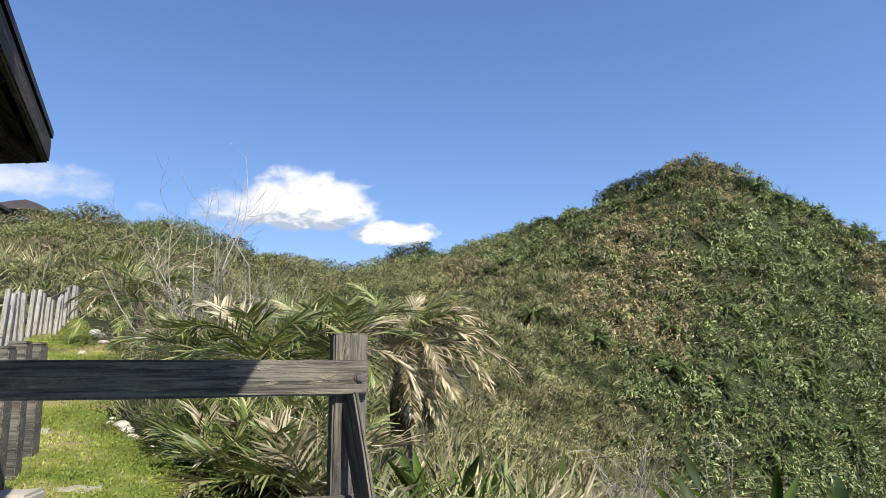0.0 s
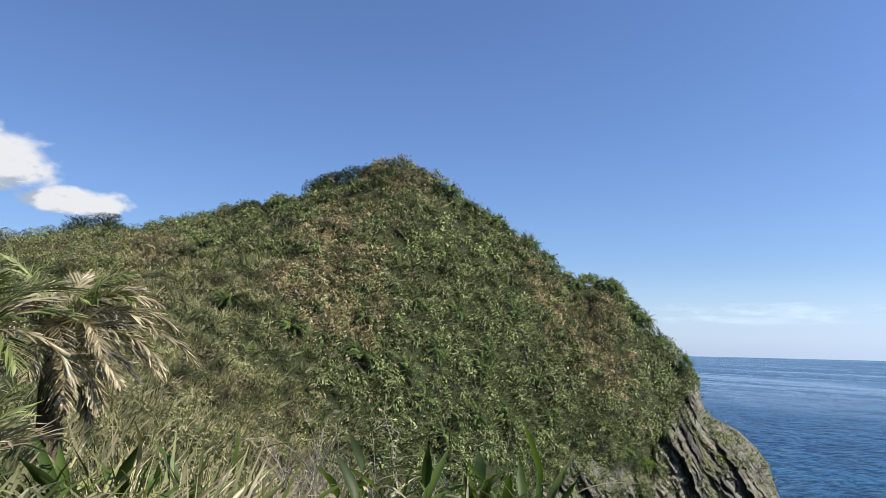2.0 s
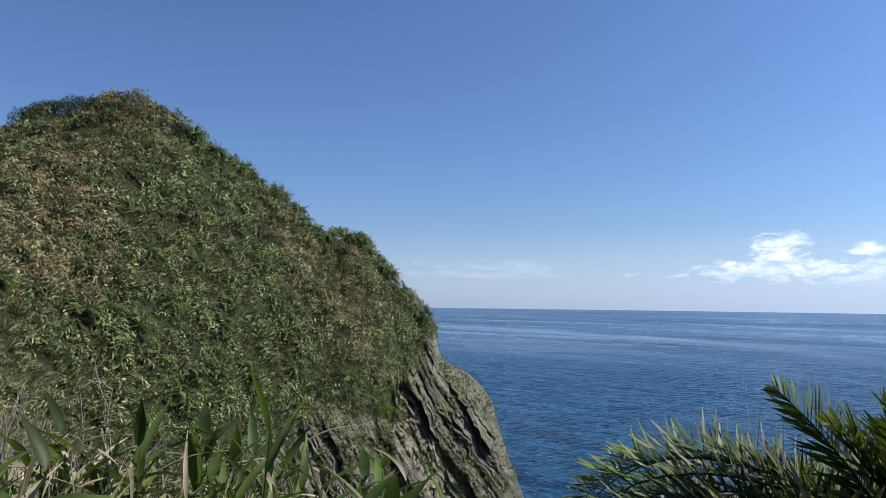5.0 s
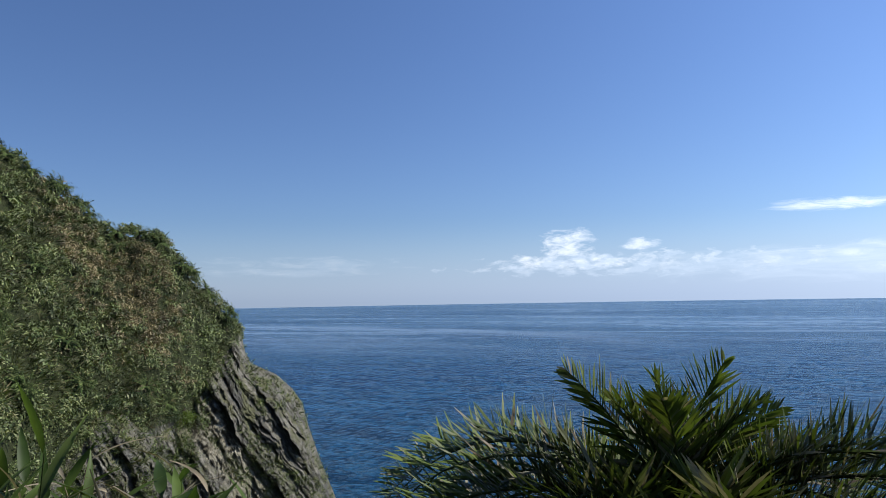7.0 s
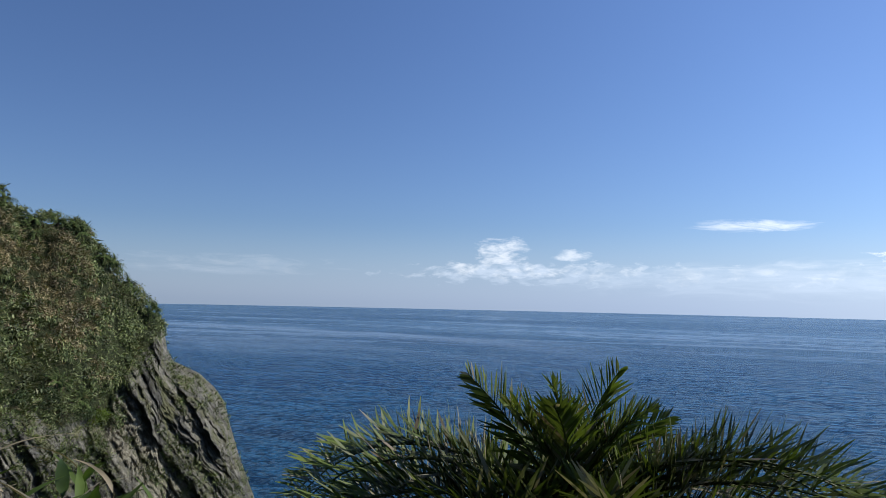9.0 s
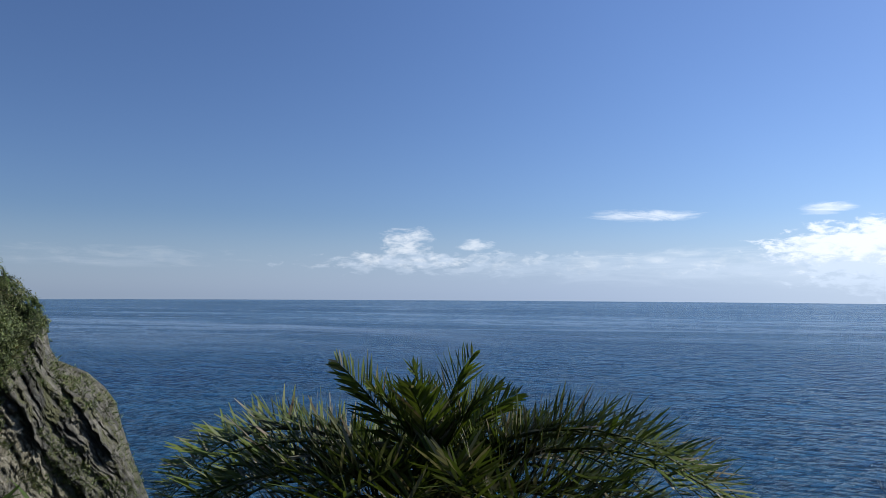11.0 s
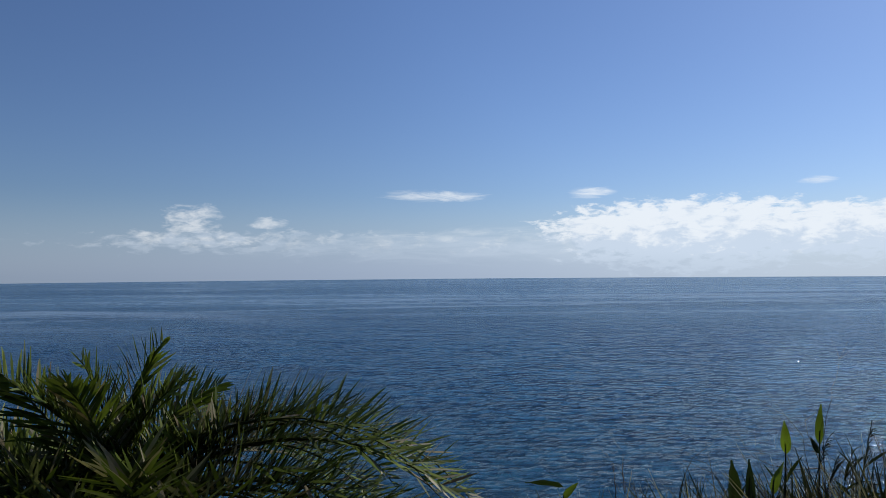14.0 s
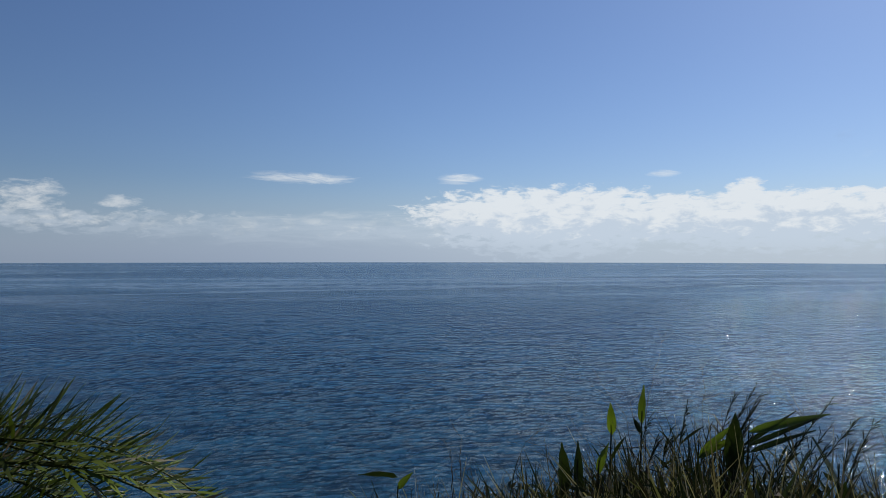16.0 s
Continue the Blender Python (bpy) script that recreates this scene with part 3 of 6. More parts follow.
LAND_SEAWARD = [
    (32, 3, -1.7, 9, -3.8, 42, -20.0, 50, -6.8, 62, 9.4),
    (35, 3, -1.7, 9, -3.9, 45, -24.0, 53, -7.5, 64, 6.5),
    (38.8, 3, -1.7, 9, -4.0, 49, -30.0, 57, -8.0, 66, 6.6),
    (42, 2.8, -1.7, 8, -4.2, 54, -38.0, 62, -8.5, 69, 1.9),
    (44.4, 2.7, -1.7, 7, -4.4, 57, -45.0, 65, -9.0, 71, -1.3),
    (45.4, 2.6, -1.7, 7, -4.4, 58, -47.0, 66, -9.0, 72, -3.0),
    (45.9, 2.6, -1.7, 7, -4.4, 58, -47.0, 67, -10.0, 72.5, -5.6),
    (46.5, 2.5, -1.7, 6.5, -4.4, 59, -48.0, 68, -10.5, 73, -6.8),
    (48.4, 2.4, -1.7, 5.5, -4.4, 60, -50.0, 69, -11.5, 74, -8.1),
    (49.6, 2.4, -1.7, 5, -4.4, 60, -50.0, 70, -13.0, 75, -9.7),
    (50.4, 2.3, -1.7, 4.6, -4.4, 60, -50.0, 70.5, -14.5, 75.5, -11.3),
    (50.9, 2.2, -1.7, 4, -4.4, 60, -50.0, 71, -17.5, 76, -13.8),
    (51.8, 2.1, -1.7, 3.8, -4.4, 60, -50.0, 71, -21.0, 76.5, -17.6),
    (53.3, 2.0, -1.6, 3.6, -4.2, 60, -50.0, 71, -27.0, 77.5, -23.0),
    (56, 1.8, -1.5, 3.2, -3.6, 50, -54.0, 70, -54.0, 78, -54.0),
]
LAND_BEHIND = [
    (90, 1.6, -1.45, 2.8, -2.5, 25, -54.0, 70, -54.0, 78, -54.0),
    (96, 5, -2.3, 9.0, -3.6, 28, -54.0, 70, -54.0, 78, -54.0),
    (140, 5, -2.0, 9.5, -3.4, 30, -54.0, 70, -54.0, 78, -54.0),
    (165, 4, -1.4, 15, -1.6, 40, -20.0, 70, -54.0, 78, -54.0),
    (200, 4, -1.3, 15, -1.2, 25, -1.0, 35, -1.0, 50, 0.0),
    (280, 4, -1.2, 12, -0.2, 18, 0.6, 28, 2.5, 45, 6.0),
]
TABLE = np.array(LAND + LAND_SEAWARD + LAND_BEHIND, float)


def land_bare(x, y):
    az = (np.degrees(np.arctan2(x, y)) + 80) % 360 - 80
    r = np.hypot(x, y)
    c = [np.interp(az, TABLE[:, 0], TABLE[:, k]) for k in range(1, 11)]
    rs = [0 * az, c[0], c[2], c[4], c[6], c[8], c[8] + 28, c[8] + 60]
    crest = c[9]
    zs = [-1.35 + 0 * az, c[1], c[3], c[5], c[7], crest, np.where(crest > 8.5, crest - 16, crest - 6), np.full_like(az, -55.0)]
    z = zs[0] + 0 * r
    for k in range(7):
        u = np.clip((r - rs[k]) / (rs[k + 1] - rs[k]), 0, 1)
        z = np.where(r > rs[k], zs[k] + (zs[k + 1] - zs[k]) * u, z)
    return z, az, r


def land(x, y):
    """Height of the ground, with lumps and, on the cliff, slanting ribs."""
    x, y = np.asarray(x, float), np.asarray(y, float)
    # averaged over a small ring, so that the breaks of slope are rounded
    z, az, r = land_bare(x, y)
    ring = np.minimum(0.035 * r, 1.5) + 0.1
    soft = sum(land_bare(x + ring * math.cos(a), y + ring * math.sin(a))[0] for a in (0.3, 1.87, 3.44, 5.01)) / 4
    keep = np.where(r > 50, 0.65, 0.4)
    z = keep * z + (1 - keep) * soft
    rough = np.clip((r - 10) / 14, 0, 1)
    # room for the height of the scrub
    z = z - 0.45 * np.clip((r - 42) / 8, 0, 1) * np.clip((az - 9) / 5, 0, 1)
    z = z - 0.4 * np.clip((r - 46) / 8, 0, 1) * np.clip((az - 9) / 5, 0, 1) * np.clip((31 - az) / 5, 0, 1)
    # the bare end of the headland lies behind the cliff's face
    z = z - 5.0 * np.clip((az - 45.0) / 0.9, 0, 1) * (r > 45) * (az < 60)
    z = z + rough * (0.9 * fbm(x / 7, y / 7, 3, 3) + 0.35 * fbm(x / 2.2, y / 2.2, 2, 8))
    return z


def cliff_top(az):
    """Height at which the scrub gives way to bare rock."""
    crest = np.interp(az, TABLE[:, 0], TABLE[:, 10])
    edge = np.interp(az, [27, 33, 35.2, 37, 39.3, 41.4, 42.2, 43.2, 44.2, 44.9, 45.6], [-10.5, -9.4, -7.6, -8.0, -10.2, -9.6, -7.8, -5.0, -4.0, -2.6, 0.0])
    return np.minimum(edge + 0.7 * fbm(az / 0.9, az * 0 + 3.0, 3, 25), crest - 0.2)


def cliff_part(x, y, z, az, r):
    low = np.clip((cliff_top(az) + 0.8 * fbm(x / 2, y / 2, 2, 21) - z) / 1.2, 0, 1)
    return low * np.clip((az - 27.5) / 3, 0, 1) * np.clip((r - 30) / 8, 0, 1) * (az < 60)


def build_land():
    az = np.radians(np.concatenate([np.arange(-80, -36, 2.0), np.arange(-36, 27, 0.55), np.arange(27, 57, 0.4), np.arange(57, 140, 1.5), np.arange(140, 280, 4.0)]))
    r = np.concatenate([np.linspace(0.3, 10, 34), np.linspace(10.4, 30, 40), np.linspace(30.2, 80, 220), np.linspace(81, 140, 16)])
    aa, rr = np.meshgrid(az, r, indexing="ij")
    x, y = rr * np.sin(aa), rr * np.cos(aa)
    z = land(x, y)
    n, k = aa.shape
    verts = np.stack([x, y, z], -1).reshape(-1, 3)
    i, j = np.meshgrid(np.arange(n), np.arange(k - 1), indexing="ij")
    i2 = (i + 1) % n
    faces = np.stack([i * k + j, i * k + j + 1, i2 * k + j + 1, i2 * k + j], -1).reshape(-1, 4)
    hub = len(verts)
    verts = np.concatenate([verts, [[0, 0, -1.35]]])
    cap = np.stack([np.arange(n) * k, ((np.arange(n) + 1) % n) * k, np.full(n, hub), np.full(n, hub)], -1)
    me = bpy.data.meshes.new("ground")
    me.from_pydata(verts.tolist(), [], faces.tolist() + [tuple(q[:3]) for q in cap.tolist()])
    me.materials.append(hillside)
    me.polygons.foreach_set("use_smooth", [True] * len(me.polygons))
    tagged(new("ground", me), "steep overgrown headland of soil and dark slanting cliff rock", "ground", kind="structure")


# slanting gullies of the cliff: where each lies across the face, and how deep its shaded wall is cut
GULLIES = [(16.0, 1.0), (20.5, 1.0), (24.6, 1.3), (27.4, 1.1), (29.2, 0.7), (30.9, 1.9), (32.8, 0.8), (34.6, 2.2), (36.9, 0.4), (38.7, 2.0), (40.2, 0.8), (41.3, 0.5), (42.1, 1.4), (43.3, 0.8), (45.0, 0.6), (47.0, 0.6)]


def cliff_point(az, z):
    """A place on the cliff face at a bearing and height: slanting ribs and gullies, broken by crags."""
    foot, brk, crest = ([np.interp(az, TABLE[:, 0], TABLE[:, k]) for k in pair] for pair in ((5, 6), (7, 8), (9, 10)))
    lower = (z - foot[1]) / (brk[1] - foot[1] - 1e-6)
    upper = (z - brk[1]) / (crest[1] - brk[1] + 1e-6)
    r = np.where(z < brk[1], foot[0] + (brk[0] - foot[0]) * lower, brk[0] + (crest[0] - brk[0]) * np.clip(upper, 0, 1.2))
    top = cliff_top(az)
    out = np.clip((top - z) / 1.6, 0, 1)
    rib = az + z * 0.56 + 0.3 * fbm(az / 2.2, z / 7, 3, 5) + 0.10 * fbm(az * 3, z * 1.1, 2, 6)
    # each rib juts out abruptly on its shaded side and slopes away on the other
    jut = 0.0
    for (low, deep), (high, _) in zip(GULLIES, GULLIES[1:]):
        u = (rib - low) / (high - low)
        jut = jut + np.where((u >= 0) & (u < 1), deep * np.clip(u / 0.14, 0, 1) * (1 - np.clip(u, 0, 1)) ** 0.8, 0.0)
    fine = (rib / 0.62 + 0.3 + 0.6 * fbm(rib / 2.0, z / 9.0, 2, 16)) % 1
    fine = np.where(fine < 0.25, fine / 0.25, (1 - fine) / 0.75) * np.clip(0.6 + fbm(rib * 0.8, z / 6.0, 2, 18), 0.1, 1.2)
    columns = (rib / 0.27 + 0.8 * fbm(rib / 1.0, z / 4.0, 2, 19)) % 1
    columns = np.where(columns < 0.3, columns / 0.3, (1 - columns) / 0.7) * np.clip(0.3 + 1.4 * fbm(rib * 0.5, z / 8.0, 2, 20), 0, 1)
    crags = 0.4 * fbm(rib * 1.3, z * 0.3, 3, 12) + 0.7 - 1.1 * np.abs(fbm(rib * 2.6, z * 0.5, 3, 13)) - 1.3 * np.abs(fbm(rib * 8.0, z * 2.0, 3, 14))
    r = r + 0.7 - out * (1.2 + 0.75 * jut + 0.5 * fine + 0.28 * columns + 0.75 * crags)
    a = np.radians(az - 0.15 - 0.35 * np.clip((az - 44.5) / 2, 0, 1) + out * 0.45 * fbm(az * 0.7, z * 0.6, 4, 17))
    return r * np.sin(a), r * np.cos(a), z


def build_cliff():
    az, v = np.meshgrid(np.arange(30, 55.8, 0.075), np.linspace(0, 1, 300) ** 1.6, indexing="ij")
    top = cliff_top(az) + 0.5
    x, y, z = cliff_point(az, top + (-50.0 - top) * v)
    n, k = az.shape
    i, j = np.meshgrid(np.arange(n - 1), np.arange(k - 1), indexing="ij")
    faces = np.stack([i * k + j, i * k + j + 1, (i + 1) * k + j + 1, (i + 1) * k + j], -1).reshape(-1, 4)
    verts = np.stack([x, y, z], -1).reshape(-1, 3)
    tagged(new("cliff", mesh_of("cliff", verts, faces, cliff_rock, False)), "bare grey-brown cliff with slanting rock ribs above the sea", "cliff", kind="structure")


def build_sea():
    """One sheet to the horizon; the water that lies in view below has its waves as relief."""
    az = np.radians(np.concatenate([np.arange(0, 40, 2.0), np.arange(40, 141, 0.36), np.arange(144, 360, 6.0)]))
    r = np.concatenate([[30, 60, 85, 105], np.geomspace(125, 2800, 330), np.geomspace(2950, 4940, 8)])
    aa, rr = np.meshgrid(az, r, indexing="ij")
    x, y = rr * np.sin(aa), rr * np.cos(aa)
    c, s = math.cos(0.2), math.sin(0.2)
    p, q = x * c - y * s, x * s + y * c
    edge = np.clip((rr - 85) / 15, 0, 1)
    # ridged chop on a slow swell, longer along the crests than across; only the long swell is kept far out
    z = 0.2 * np.clip((420 - rr) / 200, 0, 1) * (0.3 - np.abs(fbm(p / 1.6, q / 3.6, 2, 51)))
    z = z + 0.4 * np.clip((900 - rr) / 450, 0, 1) * (0.3 - np.abs(fbm(p / 3.3, q / 8.0, 2, 57)))
    z = z + 0.2 * np.clip((rr - 120) / 300, 0, 1) * np.clip((1900 - rr) / 800, 0, 1) * (0.3 - np.abs(fbm(p / 8.5, q / 22.0, 2, 59)))
    z = SEA_Z + edge * (z + 0.6 * np.clip((rr - 500) / 700, 0, 1) * np.clip((2800 - rr) / 700, 0, 1) * (0.3 - np.abs(fbm(p / 20.0, q / 55.0, 2, 58))))
    n, k = aa.shape
    verts = np.stack([x, y, z], -1).reshape(-1, 3)
    i, j = np.meshgrid(np.arange(n), np.arange(k - 1), indexing="ij")
    i2 = (i + 1) % n
    faces = np.stack([i * k + j, i * k + j + 1, i2 * k + j + 1, i2 * k + j], -1).reshape(-1, 4)
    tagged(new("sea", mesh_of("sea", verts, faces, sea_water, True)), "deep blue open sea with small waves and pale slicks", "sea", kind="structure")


build_land()
build_cliff()
build_sea()


# ---- plants of the hill and the slopes ----
def slope_normals(x, y):
    e = 0.6
    dx = (land(x + e, y) - land(x - e, y)) / (2 * e)
    dy = (land(x, y + e) - land(x, y - e)) / (2 * e)
    n = np.stack([-dx, -dy, np.ones_like(dx)], -1)
    return n / np.linalg.norm(n, axis=1)[:, None]


def spread(rng, count, az_range, r_range, keep=None, by_slope=False):
    """Random places on the land, even over its area."""
    az = np.radians(rng.uniform(*az_range, count))
    r = np.sqrt(rng.uniform(r_range[0] ** 2, r_range[1] ** 2, count))
    x, y = r * np.sin(az), r * np.cos(az)
    z = land(x, y)
    ok = np.ones(count, bool) if keep is None else keep(x, y, z, np.degrees(az), r)
    if by_slope:
        up = np.maximum(slope_normals(x, y)[:, 2], 0.2)
        ok &= rng.random(count) < 0.3 / up ** 1.25
    return x[ok], y[ok], z[ok]


def stuff(name, label, category, shapes, mat):
    v, f = shapes
    return tagged(new(name, mesh_of(name, v, f, mat)), label, category, kind="stuff")


PALM_SPOTS = np.array([(17.5, 42.4), (21.5, 44.4), (18.3, 40.8), (14.0, 38.5), (23.9, 43.9), (23.1, 43.2), (19.0, 38.8), (20.7, 39.9), (16.3, 37.8), (24.2, 42.3), (17.3, 37.2), (33.0, 52.3), (35.1, 51.9), (37.1, 51.3), (41.1, 50.9), (46.7, 51.2), (15.3, 45.2), (22.2, 42.2), (21.6, 46.7), (29.1, 45.3), (24.6, 42.3), (35.4, 45.2), (28.0, 47.4), (15.5, 38.6), (13.3, 40.3), (21.0, 40.1), (44.9, 51.1), (21.4, 38.4), (29.5, 44.2), (48.2, 50.0), (4.2, 47.8), (8.2, 37.2), (5.1, 39.2), (12.2, 37.6)] + [(r * math.sin(radians(a)), r * math.cos(radians(a))) for a, r in ((25.2, 57.2), (27.0, 58.0), (28.7, 59.0), (30.2, 60.2), (31.7, 61.2), (33.4, 62.4), (36.0, 64.0), (37.6, 65.0), (38.7, 65.6), (40.6, 67.2), (42.6, 69.0), (44.3, 70.3), (39.6, 58.6), (41.9, 61.6))])


def by_palm(x, y, gap):
    """Whether a place lies close to one of the wild palms."""
    near = np.zeros(len(x), bool)
    for px, py in PALM_SPOTS:
        near |= np.hypot(x - px, y - py) < gap
    return near


def on_hill(x, y, z, az, r):
    crest = np.interp(az, TABLE[:, 0], TABLE[:, 9])
    bare = cliff_part(x, y, z, az, r)
    patchy = fbm(x / 3.0, y / 3.0 + z / 3.0, 3, 31) > -0.05
    return (r < crest + 3) & ((bare < 0.35) | (patchy & (bare < 0.7))) & (z > -30)


rng = np.random.default_rng(5)
bushes = [bush_template(rng, 30, 0.225, 0.09, 0.42, 0.9) for _ in range(8)]
fine_bushes = [bush_template(rng, 36, 0.17, 0.055, 0.45, 0.7) for _ in range(5)]
fine_tufts = [grass_template(rng, 13, 0.8, 0.032, 0.22, 0.5, 1) for _ in range(5)]
tufts = [grass_template(rng, 15, 0.75, 0.06, 0.2, 0.9, 2, (0.3, 1.2)) for _ in range(6)]


def mounds(x, y, z):
    """The scrub grows in rounded cushions."""
    return np.minimum(2.3 * np.clip(fbm(x / 1.4, (y + z) / 1.7, 2, 61) + 0.05, 0, 1) + 0.5 * np.clip(fbm(x / 4, (y + z) / 4, 2, 62), 0, 1), 0.95)


def cover_hill():
    x, y, z = spread(rng, 68000, (-4, 55), (30, 79), on_hill, True)
    lift = mounds(x, y, z)
    keep = (rng.random(len(x)) < np.clip(0.2 + lift * 1.8, 0, 1)) & ~by_palm(x, y, 0.4)
    x, y, z, lift = x[keep], y[keep], z[keep], lift[keep]
    size = 0.5 + 0.75 * rng.random(len(x)) ** 2.5
    z = z + lift
    up, at = slope_normals(x, y), np.stack([x, y, z - 0.1], -1)
    olive = np.degrees(np.arctan2(x, y)) + 5 * fbm(x / 5, (y + z) / 5, 3, 44) < np.interp(z, [-12, -2, 6, 9], [24, 15, 10, -10])
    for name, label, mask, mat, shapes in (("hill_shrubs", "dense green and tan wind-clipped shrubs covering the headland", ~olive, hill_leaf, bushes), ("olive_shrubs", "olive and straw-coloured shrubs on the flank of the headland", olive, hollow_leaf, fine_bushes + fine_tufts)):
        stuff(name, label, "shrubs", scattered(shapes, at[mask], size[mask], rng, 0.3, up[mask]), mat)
    x, y, z = spread(rng, 25000, (0, 50), (30, 78), lambda x, y, z, az, r: on_hill(x, y, z, az, r) & (fbm(x / 8, y / 8 + z / 8, 3, 41) > -0.16) & ~by_palm(x, y, 0.4), True)
    stuff("hill_grass", "tan and olive reed grass growing on the headland", "grass",
          scattered(tufts, np.stack([x, y, z + 0.6 * mounds(x, y, z)], -1), rng.uniform(0.8, 1.38, len(x)), rng, 0.3, slope_normals(x, y) * 0.7), hill_grass)


def cover_dry():
    """Withered scrub in a few broad patches on the headland."""
    def in_patch(x, y, z, az, r):
        total = 0.0
        for a, d, wa, wd in ((16.3, 46.0, 2.6, 4.5), (13.2, 43.0, 2.0, 3.0), (21.0, 55.5, 2.0, 1.8), (34.5, 59.5, 2.0, 1.6), (36.6, 60.5, 1.9, 1.7), (39.3, 62.6, 1.3, 1.6), (1.0, 50.0, 2.0, 4.0)):
            total = total + (2.0 if a == 16.3 else 1.0) * np.exp(-((az - a) / wa) ** 2 - ((r - d) / wd) ** 2)
        return on_hill(x, y, z, az, r) & (rng.random(len(x)) < 3.6 * total * (0.6 + fbm(x / 2.5, (y + z) / 2.5, 2, 81)))
    x, y, z = spread(rng, 52000, (-6, 48), (30, 70), in_patch, True)
    stuff("withered_scrub", "withered brown and straw scrub in patches on the headland", "shrubs",
          scattered(bushes + tufts, np.stack([x, y, z + mounds(x, y, z) + 0.3], -1), rng.uniform(0.5, 1.0, len(x)), rng, 0.3, slope_normals(x, y)), dry_leaf)


def cover_cliff():
    """Scrub that clings to the ribs of the cliff."""
    az, z = rng.uniform(28, 54.5, 11500), rng.uniform(-27, -3, 11500)
    rib = az + 0.56 * z
    keep = (z < cliff_top(az) + 0.5) & (fbm(rib * 0.9, z / 5.0, 3, 33) > np.interp(z - cliff_top(az), [-14, -5, -1.5, 0], [0.10, -0.04, -0.2, -0.6]) - np.interp(az, [28, 36, 41], [0.34, 0.2, 0.0]))
    x, y, z = cliff_point(az[keep], z[keep])
    lean = np.stack([-x, -y, 0 * x], -1) / np.hypot(x, y)[:, None]
    stuff("cliff_scrub", "dark green scrub clinging to the cliff ribs", "shrubs",
          scattered(fine_bushes[:3] + tufts, np.stack([x, y, z], -1), rng.uniform(0.4, 0.92, len(x)), rng, 0.3, lean), hill_leaf)


def cover_gully():
    """Olive scrub and grass in the hollow between the near bank and the headland."""
    x, y, z = spread(rng, 2600, (-4, 34), (11.5, 34))
    stuff("hollow_shrubs", "pale olive and grey scrub in the hollow below the headland", "shrubs",
          scattered(fine_bushes, np.stack([x, y, z - 0.05], -1), rng.uniform(0.6, 1.28, len(x)), rng, 0.3), hollow_leaf)
    x, y, z = spread(rng, 5200, (-4, 34), (11.5, 34))
    stuff("hollow_grass", "pale dry grass in the hollow below the headland", "grass",
          scattered(fine_tufts, np.stack([x, y, z], -1), rng.uniform(0.7, 1.3, len(x)), rng, 0.25), hollow_leaf)


def cover_slope():
    def beside_lawn(x, y, z, az, r):
        crest = np.interp(az, TABLE[:, 0], TABLE[:, 9])
        return (r < crest + 2) & ~on_lawn(x, y, 0.4)
    x, y, z = spread(rng, 7600, (-42, 0), (12, 66), beside_lawn)
    r = np.hypot(x, y)
    z = z + np.clip((r - 16) / 12, 0, 1) * 0.8 * mounds(x / 1.5, y / 1.5, z / 1.5)
    stuff("slope_shrubs", "tangled green and straw-coloured shrubs on the slope up to the saddle", "shrubs",
          scattered(fine_bushes + fine_tufts[:2], np.stack([x, y, z - 0.1], -1), np.clip(0.4 + r * 0.011, 0.45, 1.0) * rng.uniform(0.75, 1.55, len(x)), rng, 0.3), slope_leaf)
    x, y, z = spread(rng, 3300, (-42, 12), (11, 60), beside_lawn)
    stuff("slope_grass", "dry and grey-green reed grass between the shrubs", "grass",
          scattered(fine_tufts, np.stack([x, y, z], -1), rng.uniform(0.7, 1.3, len(x)), rng, 0.25), hollow_leaf)


def lawn_edges(y):
    """Left and right side of the grassy path at y."""
    left = np.interp(y, [2, 5, 10, 15.4, 18], [-1.6, -3.2, -6.1, -9.4, -11.0])
    right = np.interp(y, [2, 4.4, 5.6, 6.0, 6.4, 7.0, 10.9, 15.8, 18], [-0.2, -0.9, -1.5, -1.95, -2.75, -3.35, -4.95, -8.3, -10.3])
    return left, right


def on_lawn(x, y, margin=0.0):
    left, right = lawn_edges(y)
    return (x > left - margin - 0.3) & (x < right + margin) & (y > 2) & (y < 17.5)


cover_hill()
cover_dry()
cover_cliff()
cover_gully()
cover_slope()

# ---- fence, boards and buildings ----
def plank_matrix(a, b, facing):
    """A pose whose x runs from a to b and whose y looks towards facing."""
    a, b = Vector(a), Vector(b)
    x = (b - a).normalized()
    y = (Vector(facing) - x * Vector(facing).dot(x)).normalized()
    z = x.cross(y)
    m = Matrix((x, y, z)).transposed().to_4x4()
    m.translation = (a + b) / 2
    return m


def beam(name, a, b, thick, high, facing, mat, parent, label="", cuts=5):
    bm = bmesh.new()
    box(bm, ((Vector(b) - Vector(a)).length, thick, high), Matrix(), 0.008, 0.004, cuts)
    ob = part(name, bm, mat, parent, label)
    ob.matrix_basis = (parent.matrix_world.inverted() if parent else Matrix()) @ plank_matrix(a, b, facing)
    return ob


